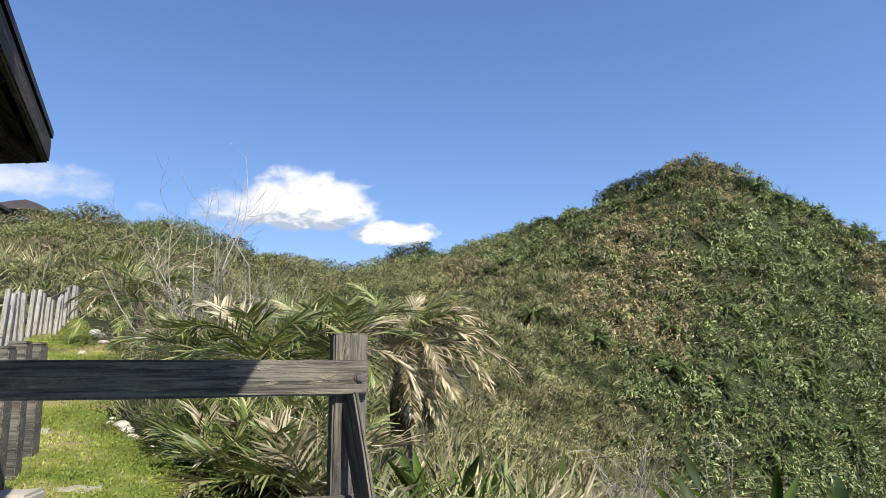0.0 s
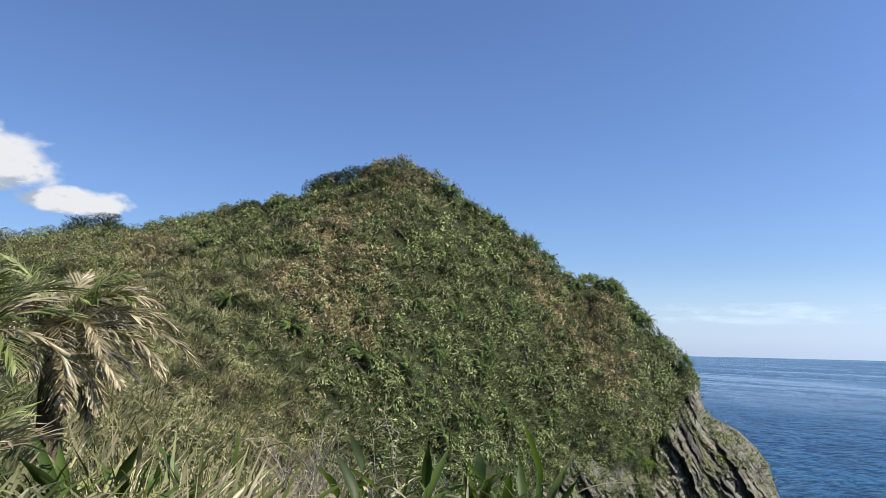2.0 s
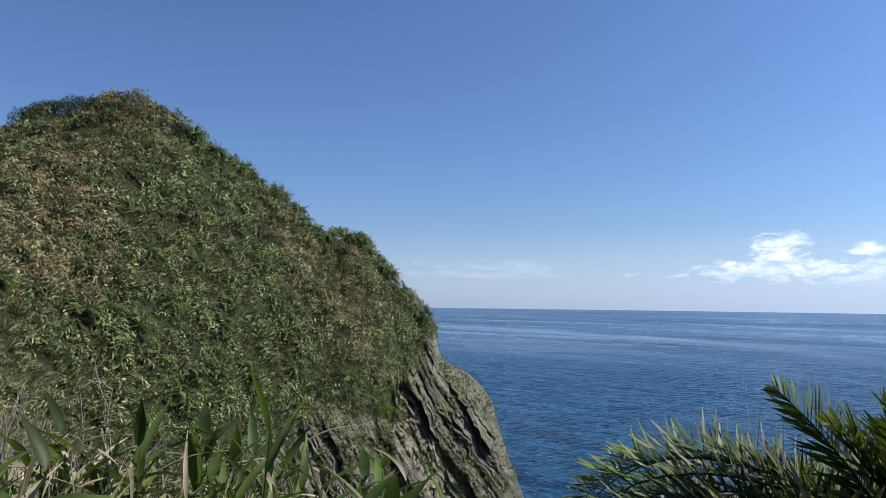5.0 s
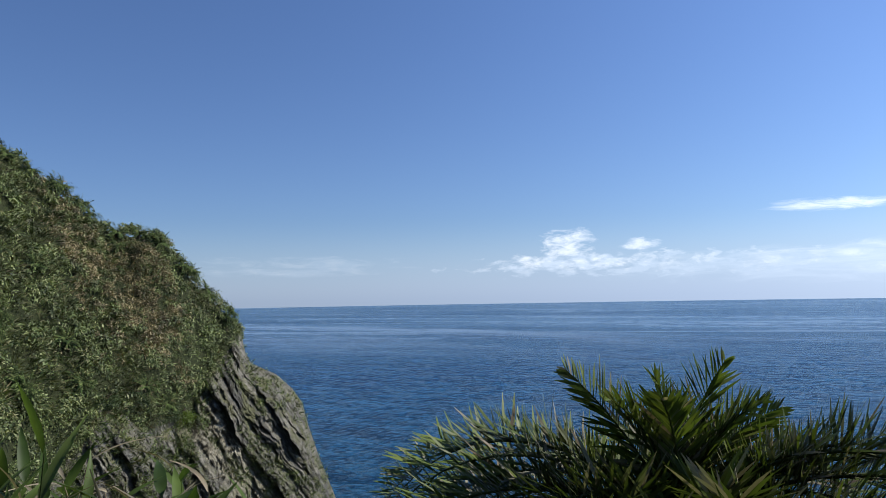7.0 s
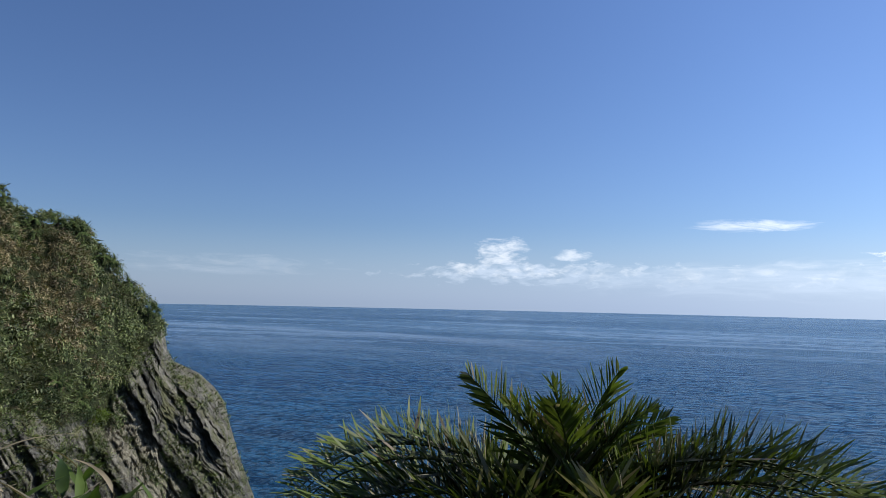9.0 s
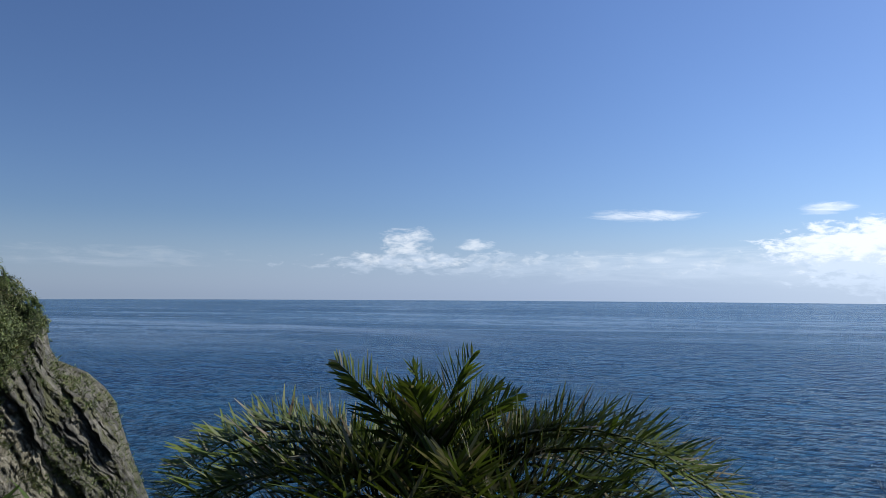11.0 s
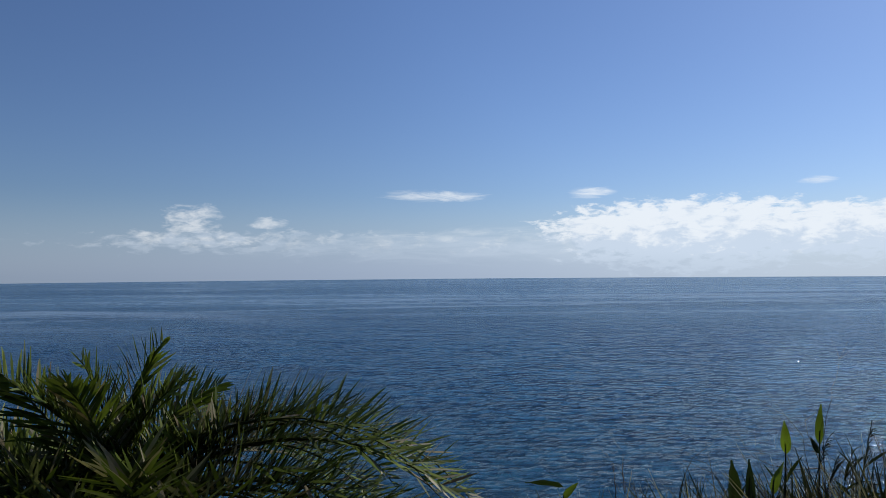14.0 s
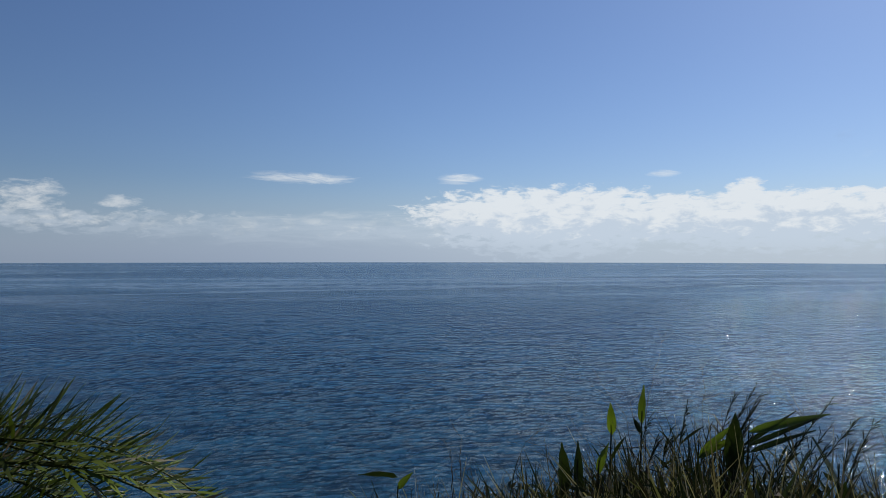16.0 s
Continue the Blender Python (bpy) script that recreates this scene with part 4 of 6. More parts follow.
def build_fence():
    root = empty("wooden_fence", (0, 0, 0), label="weathered grey-brown wooden rail fence with a diagonal brace", category="fence")
    along, out = Vector((-0.958, -0.286, 0)), Vector((0.286, -0.958, 0))
    foot = Vector((-0.385, 2.79, 0))
    ground = -1.5
    beam("post", foot + Vector((0, 0, ground)), foot + Vector((0, 0, 0.079)), 0.135, 0.135, out, fence_wood, root)
    second = foot + along * 2.6
    beam("post", second + Vector((0, 0, ground)), second + Vector((0, 0, 0.079)), 0.135, 0.135, out, fence_wood, root)
    for name, top in (("top_rail", -0.025), ("lower_rail", -0.535)):
        deep = 0.088 if name == "top_rail" else 0.09
        a = foot - along * 0.066 + out * deep + Vector((0, 0, top - 0.069))
        b = foot + along * 2.7 + out * deep + Vector((0, 0, top - 0.069))
        beam(name, a, b, 0.04, 0.138, out, fence_wood, root, cuts=14)
    top = foot + out * 0.10 + along * 0.01 + Vector((0, 0, -0.17))
    low = foot + out * 0.62 - along * 0.16 + Vector((0, 0, -1.5))
    beam("brace", top, low, 0.022, 0.15, Vector((-0.86, -0.50, 0)), fence_wood, root)
    bolt = bmesh.new()
    bmesh.ops.create_cone(bolt, cap_ends=True, segments=18, radius1=0.016, radius2=0.014, depth=0.012)
    ob = part("bolt", bolt, steel, root, "rusty round bolt head")
    ob.matrix_world = plank_matrix(foot + out * 0.108 - along * 0.030 + Vector((0, 0, -0.092)), foot + out * 0.12 - along * 0.030 + Vector((0, 0, -0.092)), along) @ pose(0, 0, 0, 0, 90, 0)
    washer = bmesh.new()
    bmesh.ops.create_cone(washer, cap_ends=True, segments=20, radius1=0.022, radius2=0.021, depth=0.004)
    ob2 = part("washer", washer, steel, ob)
    ob2.matrix_local = pose(0, 0, -0.004)


build_fence()


def ground_at(x, y):
    return float(land(np.array([float(x)]), np.array([float(y)]))[0])


def build_path_posts():
    """Square posts beside the lawn, and the pale footing under the first."""
    for az, r, turn, h in ((-32.7, 5.6, 12, 0.99), (-31.7, 5.95, 15, 0.98), (-30.7, 6.5, 10, 0.9)):
        p = heading(az) * r
        z = ground_at(p.x, p.y)
        root = empty("fence_post", (p.x, p.y, z - 0.05), turn, label="dark weathered square fence post beside the lawn", category="post", group="posts beside the lawn")
        bm = bmesh.new()
        box(bm, (0.13, 0.15, h + 0.05), pose(0, 0, (h + 0.05) / 2), 0.008, 0.004, 4)
        shaft = part("shaft", bm, fence_wood, root)
        cap = bmesh.new()
        box(cap, (0.122, 0.142, 0.02), pose(0, 0, h + 0.06), 0.006)
        part("top", cap, fence_wood, root)
    p = heading(-31.9) * 5.4
    bm = bmesh.new()
    box(bm, (0.42, 0.3, 0.3), pose(0, 0, 0.0), 0.02, 0.012, 2)
    ob = part("concrete_block", bm, white_stone)
    ob.matrix_world = pose(p.x, p.y, ground_at(p.x, p.y) - 0.05, 0, 0, 8)
    tagged(ob, "sunlit whitish concrete footing block in the lawn", "block")


build_path_posts()


def build_picket_fence():
    rnd = random.Random(4)
    root = empty("picket_fence", (0, 0, 0), label="sun-bleached log picket fence climbing beside the lawn", category="fence")
    a, b = Vector((-6.75, 9.6, 0)), Vector((-8.95, 16.6, 0))
    out = Vector(((b - a).y, -(b - a).x, 0)).normalized()
    count = 19
    tops = []
    for i in range(count):
        u = i / (count - 1)
        p = a.lerp(b, u)
        z = ground_at(p.x, p.y)
        h = 1.0 - 0.22 * u + rnd.uniform(-0.05, 0.05)
        lean = Vector((rnd.uniform(-0.03, 0.05), rnd.uniform(-0.09, 0.12), 0))
        beam("picket", p + Vector((0, 0, z - 0.1)), p + lean + Vector((0, 0, z + h)), 0.07, rnd.uniform(0.12, 0.16), out, pale_wood, root, cuts=3)
        tops.append((p, z))
    for high in (0.35, 0.78):
        for (p, z), (q, y) in zip(tops[::3], tops[3::3]):
            beam("rail", p - out * 0.07 + Vector((0, 0, z + high)), q - out * 0.07 + Vector((0, 0, y + high)), 0.05, 0.10, out, brown_wood, root)


build_picket_fence()


def hex_corners(centre, radius, turn, z):
    return [Vector((centre[0] + radius * math.cos(radians(turn + 60 * k)), centre[1] + radius * math.sin(radians(turn + 60 * k)), z)) for k in range(6)]


def build_shelter():
    """The eave of a six-sided shelter; its floor lies behind the camera's start."""
    z, side = 1.0, 3.2
    corner = Vector((-1.84, 3.08, z))
    centre = corner + side * (Vector((-0.995, 0.096, 0)) + Vector((0.415, -0.91, 0)))
    root = empty("shelter", (centre.x, centre.y, -1.35), label="dark timber six-sided shelter with layered shingle eaves", category="shelter")
    back = root.matrix_world.inverted()
    edge = hex_corners(centre, side, 54.5, z)
    apex = Vector((centre.x, centre.y, z + 1.7))
    for low, grow in ((0.0, 1.0), (-0.035, 0.985), (-0.07, 0.97)):
        bm = bmesh.new()
        upper = [Vector((centre.x + (p.x - centre.x) * grow, centre.y + (p.y - centre.y) * grow, p.z + low + 0.03)) for p in edge]
        lower = [v - Vector((0, 0, 0.032)) for v in upper]
        top = apex + Vector((0, 0, low))
        vu, vl = [bm.verts.new(v) for v in upper], [bm.verts.new(v) for v in lower]
        tu, tl = bm.verts.new(top), bm.verts.new(top - Vector((0, 0, 0.032)))
        for k in range(6):
            j = (k + 1) % 6
            bm.faces.new((vu[k], vu[j], tu)), bm.faces.new((vl[j], vl[k], tl)), bm.faces.new((vu[j], vu[k], vl[k], vl[j]))
        bmesh.ops.transform(bm, matrix=back, verts=bm.verts)
        part("roof_layer", bm, shingle, root)
    # unseen board, added overhead to cast the shadow on the left of the rail
    beam("shade_board", (-3.0, 1.0, 1.25), (0.03, 1.0, 1.25), 1.5, 0.05, (0, 1, 0), shingle, root, cuts=2)
    for k in range(6):
        p, q = edge[k], edge[(k + 1) % 6]
        inward = (centre - (p + q) / 2)
        inward.z = 0
        inward.normalize()
        for step, deep in ((0.02, 0.11), (0.17, 0.09)):
            o = inward * step + Vector((0, 0, -0.075 + step * 0.3))
            trim = (q - p).normalized() * step * 0.6
            beam("fascia", p + o + trim, q + o - trim, 0.03, deep, inward, roof_wood, root, cuts=2)
        foot = centre + (p - centre) * 0.8
        beam("hip_rafter", p + Vector((0, 0, -0.10)) + (centre - p) * 0.02, apex + Vector((0, 0, -0.16)), 0.07, 0.10, Vector((-(p - centre).y, (p - centre).x, 0)), roof_wood, root, cuts=2)
        if foot.y < -0.5 and foot.x < -2.0:
            beam("pillar", Vector((foot.x, foot.y, -1.6)), Vector((foot.x, foot.y, z + 0.22)), 0.16, 0.16, inward, roof_wood, root, cuts=2)
        for i in range(1, 7):
            s = p.lerp(q, i / 7)
            beam("rafter", s + Vector((0, 0, -0.06)) + inward * 0.05, s.lerp(apex, 0.5) + Vector((0, 0, -0.10)), 0.045, 0.07, (q - p), roof_wood, root, cuts=1)


build_shelter()


def build_pavilion(az, r, half, apex_el, eave_el, turn):
    p = heading(az) * r
    base = ground_at(p.x, p.y)
    eave, apex = r * math.tan(radians(eave_el)), r * math.tan(radians(apex_el))
    root = empty("pavilion", (p.x, p.y, base), turn, label="far open pavilion with a dark hipped roof among trees", category="pavilion", group="pavilions on the ridge")
    bm = bmesh.new()
    e, a = eave - base, apex - base
    low = [bm.verts.new((sx * half, sy * half, e - 0.16)) for sx, sy in ((-1, -1), (1, -1), (1, 1), (-1, 1))]
    up = [bm.verts.new((sx * half, sy * half, e)) for sx, sy in ((-1, -1), (1, -1), (1, 1), (-1, 1))]
    mid = [bm.verts.new((sx * half * 0.45, sy * half * 0.45, e + (a - e) * 0.62)) for sx, sy in ((-1, -1), (1, -1), (1, 1), (-1, 1))]
    tip = bm.verts.new((0, 0, a))
    for k in range(4):
        j = (k + 1) % 4
        bm.faces.new((low[k], low[j], up[j], up[k])), bm.faces.new((up[k], up[j], mid[j], mid[k])), bm.faces.new((mid[k], mid[j], tip))
    bm.faces.new(low[::-1])
    part("roof", bm, shingle, root)
    for sx, sy in ((-1, -1), (1, -1), (1, 1), (-1, 1)):
        post = bmesh.new()
        box(post, (0.22, 0.22, e - 0.1 + 0.4), pose(sx * half * 0.72, sy * half * 0.72, (e - 0.5) / 2), 0.02)
        part("post", post, roof_wood, root)
        brace = bmesh.new()
        box(brace, (0.9, 0.12, 0.12), pose(sx * half * 0.55, sy * half * 0.72, e - 0.45, 0, -38 * sx, 0), 0.01)
        part("bracket", brace, roof_wood, root)


build_pavilion(-32.2, 50.0, 1.55, 10.95, 10.1, 20)
build_pavilion(-36.0, 46.0, 1.9, 11.9, 10.3, 14)


# ---- lawn ----
def build_lawn():
    m, n = material("lawn_soil")
    place = n.add("ShaderNodeTexCoord").outputs["Object"]
    fine, wide = n.noise(place, 9.0, 5.0, 0.7), n.noise(place, 0.9, 4.0, 0.6)
    colour = n.mix(fine, (0.04, 0.062, 0.01), (0.092, 0.12, 0.024))
    colour = n.mix(n.span(wide, 0.48, 0.64), colour, (0.14, 0.12, 0.058))
    finish(n, colour, 0.95, n.bump(fine, 0.8, 0.03), 0.1)
    ys = np.linspace(2.2, 17.4, 70)
    verts, faces = [], []
    cols = 14
    for y in ys:
        left, right = lawn_edges(y)
        for k in range(cols):
            x = left + (right - left) * k / (cols - 1)
            verts.append((x, y, ground_at(x, y) + (0.035 if 0 < k < cols - 1 else -0.05)))
    for i in range(len(ys) - 1):
        for k in range(cols - 1):
            a = i * cols + k
            faces.append((a, a + 1, a + cols + 1, a + cols))
    lawn = tagged(new("lawn", mesh_of("lawn", verts, faces, m, True)), "sunlit mown grass path climbing between the fence and the palms", "lawn", kind="structure")
    g = np.random.default_rng(8)
    y = g.uniform(2.3, 17.3, 13000) ** 1.0
    y = 2.3 + (y - 2.3) ** 1.25 / 15.0 ** 0.25
    left, right = lawn_edges(y)
    x = left + (right - left) * g.uniform(-0.02, 1.04, len(y))
    z = land(x, y) + 0.03
    keep = g.random(len(x)) < 0.45 + 0.55 * (fbm(x * 1.2, y * 1.2, 3, 77) > -0.25)
    x, y, z = x[keep], y[keep], z[keep]
    blades = [grass_template(g, 7, 0.05, 0.011, 0.07, 0.7, 1) for _ in range(5)]
    stuff("lawn_grass", "short bright green grass blades with worn straw patches", "grass",
          scattered(blades, np.stack([x, y, z], -1), g.uniform(0.6, 1.3, len(x)), g, 0.3), lawn_leaf)


build_lawn()


def stone_mesh(seed, size, flat):
    bm = bmesh.new()
    bmesh.ops.create_icosphere(bm, subdivisions=2, radius=size)
    off = Vector((seed * 3.1, seed * 1.7, 0))
    for v in bm.verts:
        v.co *= 1 + 0.35 * noise.noise(v.co / size * 0.9 + off)
        v.co.z *= flat
    return bm


def build_stones():
    rnd = random.Random(9)
    # beside the palms, along the far edge, and worn treads across the path
    spots = [(-3.24, 6.8, 0.05), (-3.12, 6.76, 0.085), (-3.0, 6.62, 0.07), (-2.87, 6.47, 0.06), (-3.3, 6.98, 0.045), (-2.6, 6.28, 0.05), (-4.35, 9.6, 0.06),
             (-7.35, 14.55, 0.16), (-7.05, 14.0, 0.15), (-6.72, 13.45, 0.13), (-7.7, 15.1, 0.13), (-6.35, 12.8, 0.10), (-5.9, 11.2, 0.07)]
    for i, (x, y, size) in enumerate(spots):
        ob = part("stone", stone_mesh(i, size, 0.6), white_stone, None, "", True)
        ob.matrix_world = pose(x, y, ground_at(x, y) + 0.03 + size * 0.15, 0, 0, rnd.uniform(0, 180))
        tagged(ob, "small whitish stone edging the grass path", "stone", "edging stones")
    for x, y, long in ((-3.75, 6.2, 0.5), (-2.55, 4.95, 0.35), (-7.9, 14.6, 0.6)):
        bm = bmesh.new()
        box(bm, (long, 0.14, 0.12), Matrix(), 0.03, 0.02, 3)
        ob = part("step_edge", bm, path_stone)
        ob.matrix_world = pose(x, y, ground_at(x, y) - 0.01, 0, 0, rnd.uniform(12, 28))
        tagged(ob, "worn pale stone step edge sunk in the lawn", "step", "step edges in the lawn")


build_stones()


# ---- palms, reeds and broad leaves close by ----
def frond(g, long, rise, bend, pairs, leaflet, wide, fold=0.5, gaps=0.0, stem=0.012, limp=0.45, early=1.35, roll=0.0, ahead=0.75, ruffle=0.0):
    """A feathered palm leaf along +x: its stem, and leaflets on both sides in a V."""
    steps = 12
    pts, ways = [np.zeros(3)], []
    sway = g.uniform(-0.25, 0.25)
    for i in range(steps):
        u = (i + 0.5) / steps
        a = radians(rise - bend * u ** early)
        yaw = sway * u
        d = np.array((math.cos(a) * math.cos(yaw), math.cos(a) * math.sin(yaw), math.sin(a)))
        ways.append(d)
        pts.append(pts[-1] + d * long / steps)
    pts = np.array(pts)
    shapes = [tube(pts, [stem * (1 - 0.85 * i / steps) for i in range(steps + 1)], 5)]
    for i in range(pairs):
        u = 0.12 + 0.87 * (i + 0.5) / pairs
        k = min(steps - 1, int(u * steps))
        f = u * steps - k
        c, d = pts[k] * (1 - f) + pts[k + 1] * f, ways[k]
        side = np.cross(d, (0, 0, 1.0))
        side /= np.linalg.norm(side) + 1e-9
        up = np.cross(side, d)
        cr, sr = math.cos(radians(roll)), math.sin(radians(roll))
        side, up = side * cr + up * sr, up * cr - side * sr
        size = leaflet * (0.55 + 0.9 * math.sin(math.pi * min(1, u * 0.8 + 0.15))) * (1.0 - 0.45 * max(0, u - 0.75) / 0.25)
        for s in (-1, 1):
            if g.random() < gaps:
                continue
            w_ = d * (ahead + 0.55 * u) + side * s * 0.8 + up * (fold + g.normal(0, 0.22 + ruffle)) + g.normal(0, 0.10 + 0.5 * ruffle, 3)
            shapes.append(leaf(c, w_, up + side * s * 0.6, size * g.uniform(0.8, 1.15), wide, g.uniform(0.0, limp), 3))
    return joined_shapes(shapes)


def palm(name, place, fronds, mats, trunk_low, label, seed, leaflet, wide, pairs=34, fold=0.5, gaps=0.05, trunk=0.07, limp=0.45, early=1.35, ruffle=0.0):
    """fronds: heading in degrees, rise, bend, length, and which of mats."""
    g = np.random.default_rng(seed)
    root = empty(name, place, label=label, category="palm")
    if trunk_low < 0:
        pts = [(0.03 * math.sin(k), 0.03 * math.cos(2 * k), trunk_low * (1 - k / 7)) for k in range(8)]
        v, f = tube(pts, [trunk * (1.25 - 0.05 * k + 0.1 * (k % 2)) for k in range(8)], 10)
        part("trunk", mesh_of("trunk", v, f, bark), bark, root)
    for az, rise, bend, long, which in fronds:
        v, f = frond(g, long, rise, bend, pairs, leaflet, wide, fold, gaps, 0.01, limp, early, ruffle=ruffle)
        ob = part("frond", mesh_of("frond", v, f, mats[which]), mats[which], root)
        ob.matrix_local = pose(0, 0, 0, g.uniform(-18, 18), 0, az)
    return root


def ring_of_fronds(g, count, long, rise=(5, 70), bend=(70, 110), mats=1, start=0.0):
    out = []
    for k in range(count):
        u = k / max(1, count - 1)
        out.append((start + 137.5 * k, rise[1] + (rise[0] - rise[1]) * u + g.uniform(-6, 6), g.uniform(*bend), long * g.uniform(0.85, 1.1), int(g.random() < (0.42 if mats > 1 else 0.12))))
    return out


def build_sea_palm():
    """Heading, rise, bend, length and roll of each frond; the long ones arch over to both sides."""
    fronds = [
        # arching to the headland side
        (99, 53, 120, 1.33, 0), (90, 49, 114, 1.41, 8), (110, 51, 118, 1.26, -8), (80, 45, 117, 1.32, 10), (105, 33, 94, 1.32, 0), (93, 23, 83, 1.32, 0), (100, 5, 66, 1.17, 0), (94, 45, 115, 1.17, 12),
        (110, 41, 114, 1.08, -12), (124, 39, 110, 0.94, 0), (102, 35, 104, 1.24, 0), (87, 29, 91, 1.24, 0), (116, 23, 88, 0.99, 0), (108, 13, 75, 1.08, 0),
        # arching the other way
        (-80, 66, 122, 1.03, 0), (-90, 62, 117, 1.15, -6), (-70, 60, 115, 1.18, 8), (-78, 52, 110, 1.33, 0), (-88, 48, 109, 1.36, 0), (-68, 42, 102, 1.32, 0), (-96, 30, 86, 1.22, 0), (-74, 26, 82, 1.26, 0),
        (-112, 36, 98, 1.03, 0), (-82, 58, 117, 0.94, 6), (-72, 54, 115, 0.99, 6), (-94, 52, 114, 0.94, -6), (-86, 32, 91, 1.13, 0), (-100, 20, 78, 1.05, 0), (-108, 42, 107, 0.89, 0), (-124, 44, 110, 0.89, 0),
        (-76, 16, 74, 1.13, 0),
        # young fronds standing in the heart
        (104, 69, 26, 0.62, 62), (-76, 95, 40, 0.57, -58), (150, 97, 40, 0.52, 40), (-100, 86, 52, 0.52, -30), (120, 84, 46, 0.50, 30), (190, 80, 50, 0.58, 0), (-60, 82, 64, 0.52, -40), (136, 88, 60, 0.54, 20), (-120, 88, 60, 0.54, -20),
        # those that lean over the bank
        (206, 58, 122, 0.82, 0), (160, 54, 120, 0.82, 0), (182, 44, 112, 0.78, 0), (226, 46, 116, 0.86, 0), (140, 46, 116, 0.88, 0), (172, 22, 94, 0.76, 0), (200, 18, 88, 0.76, 0), (148, 62, 132, 0.82, 0), (216, 62, 132, 0.82, 0),
        (0, 54, 124, 1.1, 0), (30, 50, 120, 1.1, 0), (-30, 50, 120, 1.1, 0), (54, 40, 110, 1.1, 0), (-50, 40, 110, 1.1, 0), (130, 22, 94, 1.0, 0), (-130, 22, 94, 1.0, 0),
    ]
    g = np.random.default_rng(3)
    root = empty("date_palm", (2.70, 0.49, -0.84), label="dark green date palm with arching feathered fronds above the sea", category="palm")
    v, f = tube([(0.03 * math.sin(k), 0.03 * math.cos(2 * k), -1.9 * (1 - k / 7)) for k in range(8)], [0.07 * (1.25 - 0.05 * k + 0.1 * (k % 2)) for k in range(8)], 10)
    part("trunk", mesh_of("trunk", v, f, bark), bark, root)
    for az, rise, bend, long, roll in fronds:
        old = long > 0.7
        v, f = frond(g, long, rise, bend, int(long / (0.019 if old else 0.012)), 0.118, 0.0125 if old else 0.0105, 0.85 if old else 0.5, 0.06, 0.008, 0.10, 1.0, roll, 0.3 if old else 0.8, 0.16 if old else 0.05)
        # some low fronds are dry and carry sun glints as pale leaflets
        worn = old and rise < 30 and g.random() < 0.5
        mat = old_glint_palm_leaf if worn else palm_leaf
        ob = part("frond", mesh_of("frond", v, f, mat), mat, root, "ageing frond with brown leaflets and pale ones for sun glints" if worn else "")
        ob.matrix_local = pose(0, 0, 0, 0, 0, az + g.uniform(-3, 3))


build_sea_palm()


